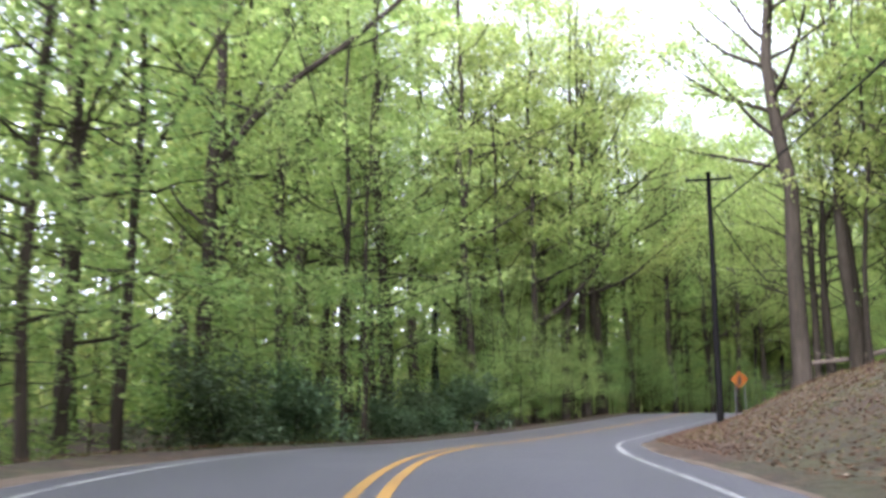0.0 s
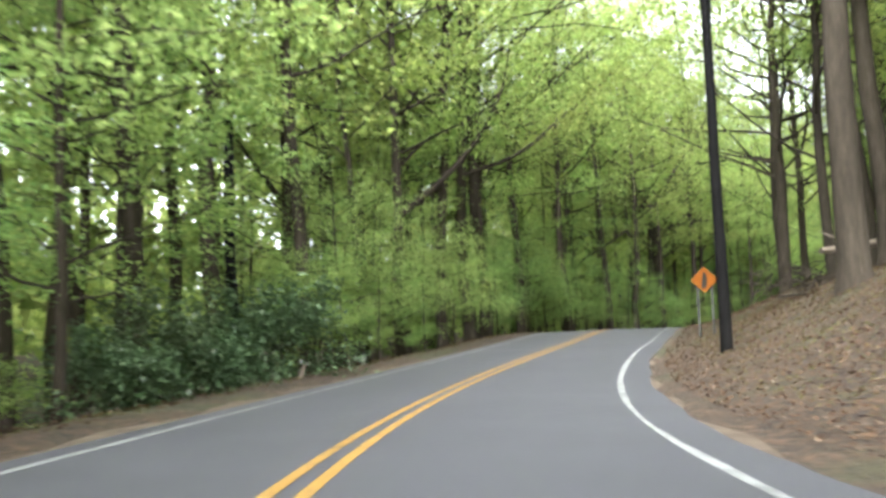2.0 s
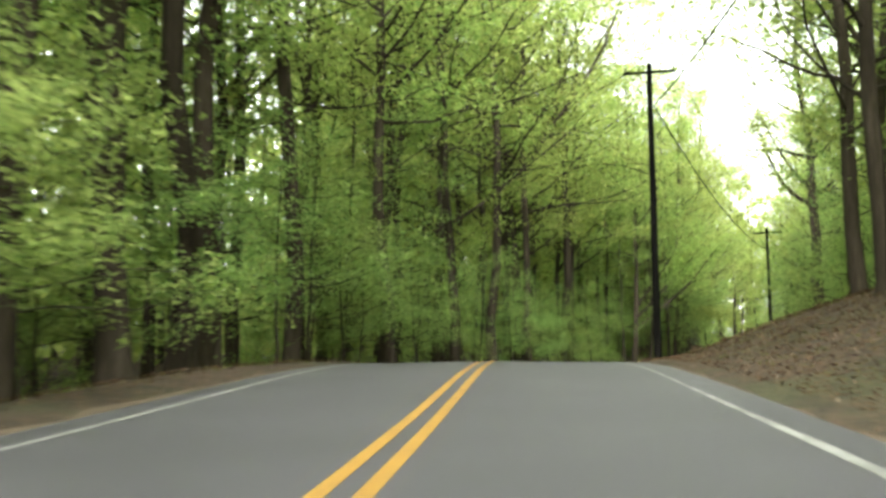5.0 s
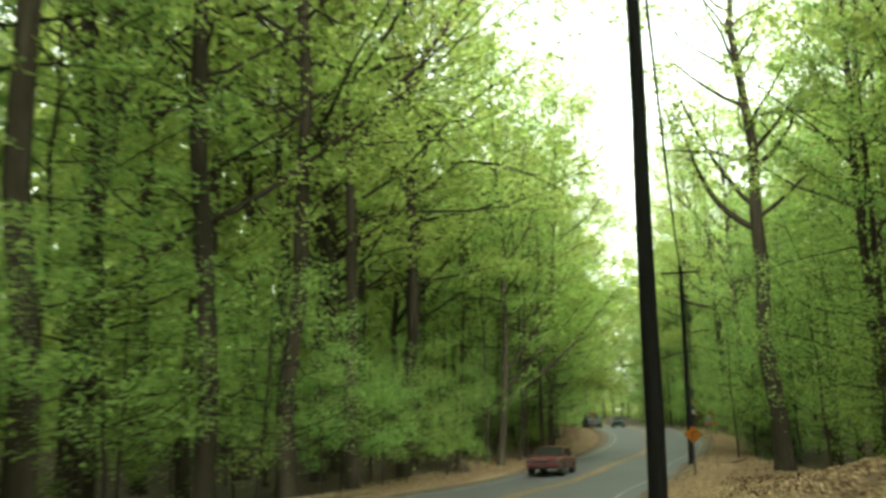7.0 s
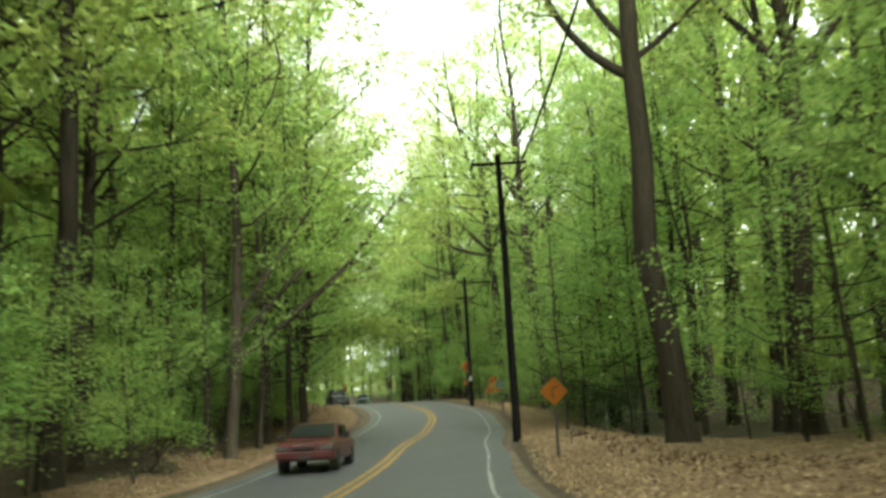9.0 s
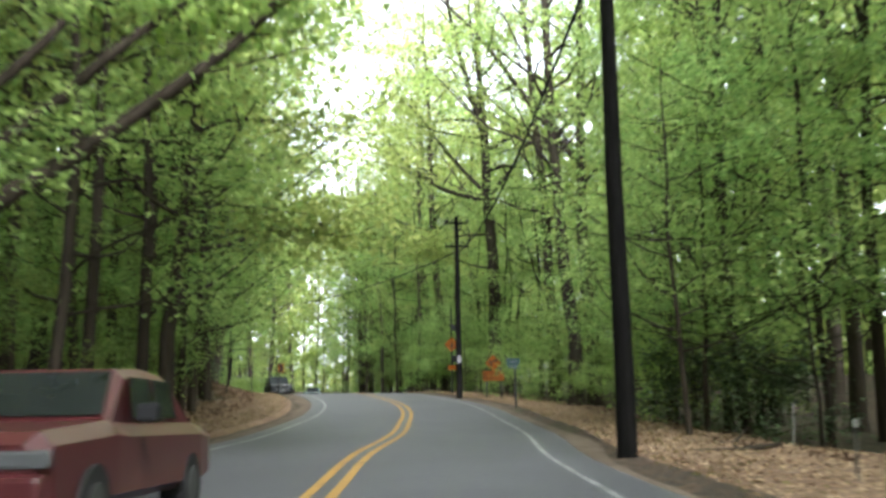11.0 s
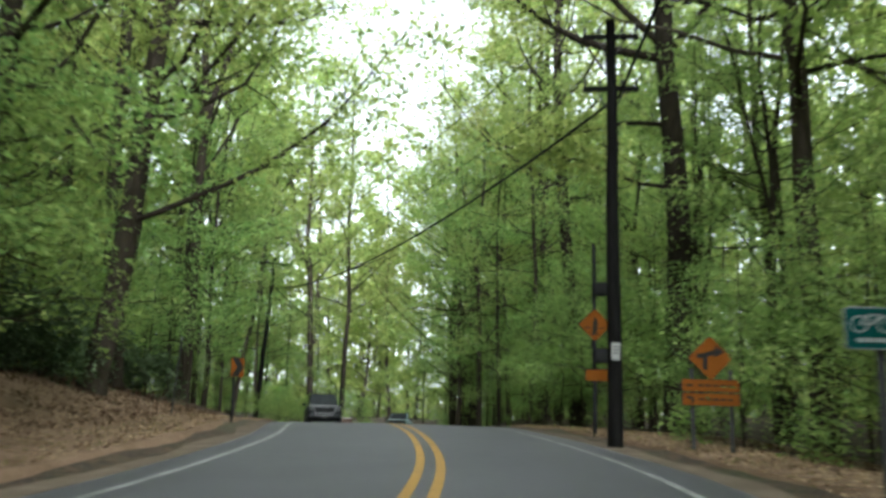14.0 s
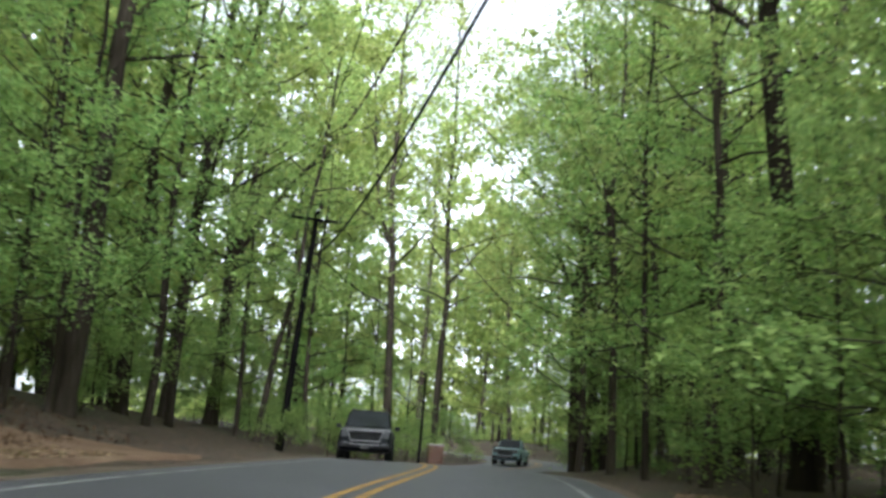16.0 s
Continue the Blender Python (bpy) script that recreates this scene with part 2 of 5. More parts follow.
def road_coords(x, y):
    """Arc length along the road, signed distance to the right of its centre, height of the centre."""
    x, y = np.atleast_1d(np.asarray(x, float)), np.atleast_1d(np.asarray(y, float))
    best = np.empty(len(x), int)
    for a in range(0, len(x), 4000):
        d = (x[a : a + 4000, None] - LINE[None, :, 0]) ** 2 + (y[a : a + 4000, None] - LINE[None, :, 1]) ** 2
        best[a : a + 4000] = d.argmin(1)
    wx, wy = x - LINE[best, 0], y - LINE[best, 1]
    side = wx * RIGHT[best, 0] + wy * RIGHT[best, 1]
    far = np.hypot(wx, wy)
    return ARC[best], np.where(side < 0, -far, far), LINE[best, 2]


def at_road(s, u):
    """The place s metres along the road and u metres to the right of its centre."""
    return np.interp(s, ARC, LINE[:, 0]) + u * np.interp(s, ARC, RIGHT[:, 0]), np.interp(s, ARC, LINE[:, 1]) + u * np.interp(s, ARC, RIGHT[:, 1])


def smooth(a):
    a = np.clip(a, 0, 1)
    return a * a * (3 - 2 * a)


def bumps(x, y):
    return (0.5 * np.sin(0.31 * x + 1.3) * np.sin(0.27 * y + 0.4) + 0.3 * np.sin(0.83 * x - 0.6 * y) + 0.2 * np.sin(1.7 * y + 0.9 * x + 2.0) * np.sin(1.3 * x - 0.4 * y))


def ground_height(x, y):
    s, u, z = road_coords(x, y)
    shape = np.shape(x)
    x, y = np.atleast_1d(np.asarray(x, float)), np.atleast_1d(np.asarray(y, float))
    right = np.interp(s, [-20, 0, 40, 70, 85, 98, 112, 130, 150, 175, 215, 235], [2.6, 2.8, 2.7, 2.6, 2.5, 2.0, 1.2, 0.4, -0.5, -0.6, 0.3, 1.3])
    left = np.interp(s, [-20, 60, 110, 125, 145, 165, 190, 230, 250], [-1.4, -1.6, -1.3, 0.0, 1.2, 1.7, 1.6, 1.3, 1.0])
    rise = np.where(u > 0, right * smooth((u - 4.6) / 8.5) + 0.02 * np.clip(u - 14, 0, 40), left * smooth((-u - 5.3) / 8.0))
    out = z + rise + bumps(x, y) * 0.16 * smooth((np.abs(u) - 5.0) / 4)
    out = out - 0.16 * (1 - smooth((np.abs(u) - 3.9) / 0.9))
    # deep in the wood the ground follows one gentle slope
    wide = 1.0 + 0.026 * np.clip(y, -80, 330) + np.where(u > 0, 2.0, -0.2)
    out = out + (wide - out) * smooth((np.abs(u) - 18) / 24)
    return out if shape else float(out[0])


# ---- mesh helpers ----
def mesh_from(name, verts, faces, mat, smooth_shade=False):
    me = bpy.data.meshes.new(name)
    me.from_pydata([tuple(v) for v in verts], [], [tuple(f) for f in faces])
    me.materials.append(mat)
    if smooth_shade:
        me.polygons.foreach_set("use_smooth", [True] * len(me.polygons))
    me.update()
    return me


def part(name, me, parent, label=""):
    ob = new(name, me)
    ob.parent = parent
    return tagged(ob, label)


def bm_part(name, bm, mat, parent, label=""):
    me = bpy.data.meshes.new(name)
    bm.to_mesh(me)
    bm.free()
    me.materials.append(mat)
    return part(name, me, parent, label)


def box(bm, size, at=(0, 0, 0), turn=None, bevel=0.0):
    m = Matrix.Translation(at) @ (turn or Matrix.Identity(4)) @ Matrix.Diagonal((*size, 1))
    made = bmesh.ops.create_cube(bm, size=1, matrix=m)
    if bevel:
        edges = list({e for v in made["verts"] for e in v.link_edges})
        bmesh.ops.bevel(bm, geom=edges, offset=bevel, segments=2, affect="EDGES", profile=0.6)
    return bm


def rod(bm, a, b, r1, r2=None, sides=12):
    a, b = Vector(a), Vector(b)
    m = Matrix.Translation((a + b) / 2) @ (b - a).to_track_quat("Z", "Y").to_matrix().to_4x4()
    bmesh.ops.create_cone(bm, cap_ends=True, segments=sides, radius1=r1, radius2=r1 if r2 is None else r2, depth=(b - a).length, matrix=m)
    return bm


class Tubes:
    """Gathers tapered tubes along lines of points."""

    def __init__(self):
        self.v, self.f, self.n = [], [], 0

    def add(self, pts, radii, sides=6):
        pts = np.asarray(pts, float)
        t = np.gradient(pts, axis=0)
        t /= np.linalg.norm(t, axis=1)[:, None] + 1e-9
        ref = np.where(np.abs(t[:, 2:3]) < 0.9, [[0, 0, 1.0]], [[1.0, 0, 0]])
        ref = np.tile(ref[len(ref) // 2], (len(pts), 1))
        a = np.cross(t, ref)
        a /= np.linalg.norm(a, axis=1)[:, None] + 1e-9
        b = np.cross(t, a)
        ang = np.arange(sides) * 2 * np.pi / sides
        ring = pts[:, None] + np.asarray(radii)[:, None, None] * (np.cos(ang)[None, :, None] * a[:, None] + np.sin(ang)[None, :, None] * b[:, None])
        self.v.append(ring.reshape(-1, 3))
        for i in range(len(pts) - 1):
            for j in range(sides):
                p, q = self.n + i * sides + j, self.n + i * sides + (j + 1) % sides
                self.f.append((p, q, q + sides, p + sides))
        self.n += len(pts) * sides
        self.f.append(tuple(self.n - 1 - j for j in range(sides)))

    def mesh(self, name, mat):
        return mesh_from(name, np.vstack(self.v), self.f, mat, True)


def leaves_mesh(name, centres, size, rng, mat, tilt=0.5, narrow=0.55):
    """Pointed leaves at the given places, most of them lying nearly level."""
    c = np.asarray(centres, float)
    n = len(c)
    yaw, pitch, roll = rng.uniform(0, 2 * np.pi, n), rng.normal(-0.25, tilt, n), rng.normal(0, tilt, n)
    L = size * rng.uniform(0.6, 1.35, n)
    d = np.stack([np.cos(yaw) * np.cos(pitch), np.sin(yaw) * np.cos(pitch), np.sin(pitch)], 1)
    side = np.stack([-np.sin(yaw), np.cos(yaw), 0 * yaw], 1)
    up = np.cross(d, side)
    side2 = side * np.cos(roll)[:, None] + up * np.sin(roll)[:, None]
    up2 = np.cross(side2, d)
    w = (L * narrow / 2)[:, None]
    base, tip = c - d * L[:, None] / 2, c + d * L[:, None] / 2
    mid = base + d * L[:, None] * 0.2
    v = np.stack([mid + side2 * w, tip, mid - side2 * w + up2 * w * 0.2], 1).reshape(-1, 3)
    me = bpy.data.meshes.new(name)
    me.vertices.add(3 * n)
    me.vertices.foreach_set("co", v.ravel())
    me.loops.add(3 * n)
    me.loops.foreach_set("vertex_index", np.arange(3 * n))
    me.polygons.add(n)
    me.polygons.foreach_set("loop_start", np.arange(n) * 3)
    me.materials.append(mat)
    me.update(calc_edges=True)
    return me


def bent(start, way, length, rng, n=6, up=0.25, wander=0.12):
    """A line of points that sets out along way, wanders and bends upwards."""
    p, d, out = np.array(start, float), np.array(way, float), [np.array(start, float)]
    for _ in range(n):
        d = d + rng.normal(0, wander, 3) + np.array([0, 0, up / n])
        d /= np.linalg.norm(d)
        p = p + d * length / n
        out.append(p.copy())
    return np.array(out)


# ---- ground, road and its lines ----
def build_ground():
    xs = np.r_[-3000, -1200, -500, -250, -140, -90, -70, np.arange(-60, 190, 1.4), 196, 205, 230, 280, 400, 700, 1500, 3000]
    ys = np.r_[-3000, -1200, -500, -250, -120, -80, -60, np.arange(-50, 261, 1.4), 270, 290, 330, 400, 600, 1200, 3000]
    gx, gy = np.meshgrid(xs, ys, indexing="ij")
    z = ground_height(gx.ravel(), gy.ravel())
    v = np.stack([gx.ravel(), gy.ravel(), z], 1)
    nx, ny = len(xs), len(ys)
    i, j = np.meshgrid(np.arange(nx - 1), np.arange(ny - 1), indexing="ij")
    a = (i * ny + j).ravel()
    f = np.stack([a, a + ny, a + ny + 1, a + 1], 1)
    ob = new("ground", mesh_from("ground", v, f.tolist(), LITTER, True))
    tagged(ob, "woodland floor covered in brown leaf litter", "ground", kind="structure")


def strip(name, inner, outer, lift, mat, label, category, s0=-60, s1=330, thick=0.0, ragged=0.0, seed=1, columns=1):
    """A band that follows the road between two distances from its centre."""
    rng = np.random.default_rng(seed)
    keep = (ARC > s0) & (ARC < s1)
    line, right, arc = LINE[keep], RIGHT[keep], ARC[keep]
    # the lanes are a little wider or narrower in places
    wider_right = np.interp(arc, [0, 25, 60, 85, 100, 130, 150, 170, 190, 205, 240], [-0.08, -0.03, 0.05, 0.05, -0.02, -0.13, -0.28, -0.48, -0.52, -0.35, -0.2])
    wider_left = np.interp(arc, [0, 40, 65, 85, 100, 130, 150, 165, 180, 195, 240], [-0.19, -0.2, -0.08, -0.03, -0.12, -0.08, -0.05, -0.12, -0.33, -0.4, -0.25])
    n, rows = len(line), []
    wob = np.convolve(rng.normal(0, 1, n + 8), np.ones(9) / 3, "valid") * ragged
    for c in range(columns + 1):
        u = inner + (outer - inner) * c / columns
        off = u + (wob if (abs(u) == max(abs(inner), abs(outer))) else 0)
        off = off + (wider_right if u > 3 else -wider_left if u < -3 else 0)
        crown = -0.012 * np.abs(off)
        rows.append(np.c_[line[:, :2] + right * np.reshape(off, (-1, 1)), line[:, 2] + lift + crown])
    v, f = np.vstack(rows), []
    for c in range(columns):
        for k in range(n - 1):
            a = c * n + k
            f.append((a, a + n, a + n + 1, a + 1))
    if thick:
        low = len(v)
        v = np.vstack([v, rows[0] - [0, 0, thick], rows[-1] - [0, 0, thick]])
        for k in range(n - 1):
            f.append((k, k + 1, low + k + 1, low + k))
            a, b = columns * n + k, low + n + k
            f.append((a + 1, a, b, b + 1))
    ob = new(name, mesh_from(name, v, f, mat, False))
    return tagged(ob, label, category, kind="structure")


build_ground()
strip("road", -4.15, 4.25, 0.0, ASPHALT, "two-lane road of worn grey asphalt", "road", thick=0.2, ragged=0.05, columns=6)
strip("verge_left", -5.2, -4.05, -0.02, GRAVEL, "strip of gravel and dirt beside the asphalt", "verge", thick=0.25, ragged=0.14, seed=2)
strip("verge_right", 4.15, 4.9, -0.02, GRAVEL, "strip of gravel and dirt beside the asphalt", "verge", thick=0.25, ragged=0.14, seed=3)
strip("centre_line_left", -0.215, -0.085, 0.006, YELLOW, "worn solid yellow centre line on the asphalt", "road marking")
strip("centre_line_right", 0.085, 0.215, 0.006, YELLOW, "worn solid yellow centre line on the asphalt", "road marking")
strip("edge_line_left", -3.485, -3.615, 0.006, WHITE, "worn solid white edge line on the asphalt", "road marking", ragged=0.016, seed=5)
strip("edge_line_right", 3.495, 3.6, 0.006, WHITE, "worn solid white edge line on the asphalt", "road marking", ragged=0.022, seed=6)


# ---- trees ----
def tree_meshes(seed, height, radius, first, limbs, spread, leaves, leaf, mat=None, lean=0.0, fork=0.0, flat=0.25, rise=0.75, sides=9, limb_sides=5, twigs=4, droop=0.08, top=0.96, bark=None, extra=(), vase=0.0, tilt=0.38):
    """Trunk with limbs, and the crown of leaves on its branches. first: height of the lowest limb; fork: height at which the trunk splits in two."""
    rng = np.random.default_rng(seed)
    tubes, spots = Tubes(), []
    n = 9
    zs = np.linspace(0, height, n + 1)
    wob = np.cumsum(rng.normal(0, 0.012 * height, (n + 1, 2)), axis=0) * 0.5
    stem = np.c_[wob[:, 0] - wob[0, 0] + lean * zs, wob[:, 1] - wob[0, 1], zs - 0.4]
    taper = radius * (1 - 0.8 * np.linspace(0, 1, n + 1) ** 1.2)
    taper[0] *= 1.5
    stem = np.insert(stem, 1, stem[0] + (stem[1] - stem[0]) * 0.28, 0)
    taper = np.insert(taper, 1, radius * 1.06)
    tubes.add(stem, taper, sides)
    stems = [(stem, taper)]
    if fork:
        k = int(np.searchsorted(stem[:, 2], fork))
        way = np.array([math.cos(seed), math.sin(seed), 1.7])
        second = bent(stem[k], way / np.linalg.norm(way), (height - fork) * 0.95, rng, 8, 0.35, 0.08)
        t2 = taper[k] * 0.75 * (1 - 0.8 * np.linspace(0, 1, 9))
        tubes.add(second, t2, sides - 1)
        stems.append((second, t2))
    for z, az, el, long, up, r0 in extra:
        i = int(np.clip(np.searchsorted(stem[:, 2], z), 1, len(stem) - 1))
        root = stem[i - 1] + (stem[i] - stem[i - 1]) * (z - stem[i - 1, 2]) / (stem[i, 2] - stem[i - 1, 2])
        az, el = radians(az), radians(el)
        limb = bent(root, (math.cos(az) * math.cos(el), math.sin(az) * math.cos(el), math.sin(el)), long, rng, 9, up, 0.07)
        tubes.add(limb, r0 * (1 - 0.88 * np.linspace(0, 1, 10) ** 1.2), 7)
        for j in (4, 5, 6, 7, 8, 9):
            for side in (-1, 1):
                a2 = az + side * rng.uniform(0.5, 1.2)
                twig = bent(limb[j], (math.cos(a2), math.sin(a2), rng.uniform(0, 0.5)), long * rng.uniform(0.12, 0.25), rng, 3, 0.1, 0.18)
                tubes.add(twig, r0 * 0.2 * (1 - 0.8 * np.linspace(0, 1, 4)) + 0.005, 3)
                spots += [twig[1], twig[2], twig[3]]
    for k in range(limbs):
        st, tp = stems[k % len(stems)]
        f = (k + rng.uniform(0, 0.8)) / limbs
        z = max(first, st[0, 2]) + (height * top - max(first, st[0, 2])) * f**1.1
        i = min(int(np.searchsorted(st[:, 2], z)), len(st) - 1)
        w = (z - st[i - 1, 2]) / max(st[i, 2] - st[i - 1, 2], 0.01) if i else 0.0
        root = st[i - 1] + (st[i] - st[i - 1]) * min(max(w, 0), 1) if i else st[0]
        r0 = min(tp[i] * 0.5, radius * 0.3)
        az, el = k * 2.4 + rng.uniform(-0.5, 0.5), rise * rng.uniform(0.6, 1.0) * (0.6 + vase * f)
        long = spread * (1 - (0.55 - 0.25 * vase) * f) * rng.uniform(0.7, 1.25)
        limb = bent(root, (math.cos(az) * math.cos(el), math.sin(az) * math.cos(el), math.sin(el)), long, rng, 5, 0.3, 0.17)
        tubes.add(limb, r0 * (1 - 0.85 * np.linspace(0, 1, 6)) + 0.007, limb_sides)
        for q in range(twigs):
            j = rng.integers(2, 6)
            a2 = az + rng.choice([-1, 1]) * rng.uniform(0.4, 1.2)
            twig = bent(limb[j], (math.cos(a2), math.sin(a2), rng.uniform(-0.1, 0.5)), long * rng.uniform(0.3, 0.6), rng, 2, 0.1, 0.18)
            tubes.add(twig, r0 * 0.3 * (1 - 0.8 * np.linspace(0, 1, 3)) + 0.005, 3)
            spots += [twig[1], 0.5 * (twig[1] + twig[2]), twig[2]]
        spots += [limb[-1], limb[-2]] if twigs else [limb[2], limb[3], limb[4], limb[5]]
    spots = np.array(spots)
    # leaves gather in level sprays round the twigs
    weight = np.where(spots[:, 2] > 17, 1.15, 1.0)
    pick = rng.choice(len(spots), leaves, p=weight / weight.sum())
    clump = spread * 0.05 + 0.22
    size = rng.uniform(0.5, 1.4, len(spots))[pick]
    off = rng.normal(0, 1, (leaves, 3)) * [clump, clump, clump * flat] * size[:, None]
    off[:, 2] += rng.integers(-1, 2, leaves) * clump * 0.5 - droop * (off[:, 0] ** 2 + off[:, 1] ** 2) / clump
    return tubes.mesh("trunk", bark or BARK), leaves_mesh("crown", spots[pick] + off, leaf, rng, mat or LEAF, tilt, 0.7)


def plant(kind_name, meshes, x, y, turn, scale, label, category, group, parts=("trunk", "crown"), tip=0.0):
    root = new(kind_name)
    root.matrix_world = pose(x, y, ground_height(x, y) - 0.05, tip, 0, turn) @ Matrix.Scale(scale, 4)
    for nm, me in zip(parts, meshes):
        part(nm, me, root)
    return tagged(root, label, category, group)


def crown_forms(seed, rows, leaves, leaf, **more):
    """A set of tree forms from rows of height, trunk radius, lowest limb, limbs, spread and height of the fork."""
    return [tree_meshes(seed + k, h, r, f, n, sp, leaves, leaf, fork=fk, **more) for k, (h, r, f, n, sp, fk) in enumerate(rows)]


TALL = crown_forms(10, [(31, 0.32, 9.0, 24, 7.4, 0), (29, 0.27, 7.0, 24, 7.0, 8.0), (32, 0.38, 10.0, 22, 7.8, 0), (28, 0.2, 7.0, 22, 6.4, 0), (30, 0.33, 8.5, 24, 7.6, 10.0), (29, 0.18, 8.5, 20, 6.2, 0)], 4000, 0.355, mat=LEAF, flat=0.3, rise=0.75, sides=8, limb_sides=3, twigs=2, vase=0.9, tilt=0.5)
EDGE = crown_forms(30, [(31, 0.33, 10.0, 26, 7.0, 0), (30, 0.3, 9.0, 26, 6.8, 10.0), (29, 0.22, 8.5, 24, 6.4, 0), (32, 0.42, 11.0, 26, 7.4, 13.0), (28, 0.17, 9.0, 22, 5.8, 0)], 8600, 0.235, mat=LEAF, flat=0.28, rise=0.8, limb_sides=3, twigs=2, vase=0.9, tilt=0.5)
MID = crown_forms(50, [(17, 0.15, 2.6, 25, 5.0, 0), (15, 0.12, 2.2, 24, 4.6, 0), (19, 0.17, 3.2, 25, 5.2, 6.0)], 7200, 0.185, mat=LEAF_UNDER, flat=0.15, rise=0.36, sides=7, limb_sides=3, twigs=2, droop=0.14)
SPRAY = crown_forms(60, [(8, 0.06, 1.6, 20, 3.9, 0), (6.5, 0.05, 1.4, 18, 3.5, 0), (9.5, 0.08, 1.9, 22, 4.2, 0), (5.5, 0.045, 1.2, 16, 3.1, 0)], 3800, 0.15, mat=LEAF_UNDER, flat=0.12, rise=0.22, sides=6, limb_sides=3, twigs=1, droop=0.16)
SLIM = crown_forms(40, [(12, 0.09, 1.6, 18, 4.2, 0), (9, 0.07, 1.0, 17, 3.6, 0), (14, 0.12, 2.4, 18, 4.6, 0), (7.5, 0.05, 0.7, 16, 3.2, 0)], 2600, 0.23, mat=LEAF_UNDER, flat=0.16, rise=0.3, sides=6, limb_sides=3, twigs=1, droop=0.16)
FAR = crown_forms(70, [(34, 0.28, 2.5, 20, 8.5, 0), (31, 0.2, 2.5, 20, 8.0, 0), (36, 0.34, 2.5, 20, 9.0, 0)], 1550, 0.93, mat=LEAF, flat=0.6, rise=0.7, sides=6, limb_sides=3, twigs=0, vase=0.8, tilt=0.85)
WIDE = crown_forms(80, [(31, 0.3, 11.0, 30, 10.5, 0), (30, 0.27, 10.0, 30, 10.0, 12.0)], 9500, 0.275, mat=LEAF, flat=0.3, rise=0.65, limb_sides=3, twigs=2, vase=0.8, tilt=0.5)
BROAD = crown_forms(85, [(25, 0.28, 5.5, 32, 8.5, 0), (23, 0.25, 5.0, 32, 8.0, 9.0)], 10000, 0.24, mat=LEAF, flat=0.25, rise=0.6, limb_sides=3, twigs=2, vase=0.1, tilt=0.5)
SHRUB = crown_forms(90, [(3.0, 0.035, 0.2, 8, 2.0, 0.5), (2.2, 0.03, 0.2, 8, 1.8, 0.4), (4.0, 0.04, 0.2, 8, 2.4, 0.5)], 2200, 0.14, mat=LEAF_UNDER, flat=0.4, rise=0.5, sides=5, limb_sides=3, twigs=2, droop=0.16)
EVERGREEN = crown_forms(120, [(2.8, 0.04, 0.1, 14, 1.8, 0.4), (2.0, 0.04, 0.1, 14, 1.7, 0.4)], 3600, 0.17, mat=LEAF_DARK, flat=0.7, rise=0.5, sides=5, limb_sides=3, twigs=2, droop=0.25)

TREE_LABEL = "tall forest tree with furrowed bark and fresh spring leaves"


def limbed(seed, height, radius, first, limbs, spread, leaves, extra, lean=0.0, fork=0.0):
    """A tree with limbs of its own. extra: height, way round, climb, length, upward bend and thickness of each."""
    return tree_meshes(seed, height + 3, radius, first, limbs, spread + 0.8, int(leaves * 1.2), 0.235, LEAF, lean, fork, 0.28, 0.8, 10, 4, 2, extra=extra, vase=0.9, tilt=0.5)


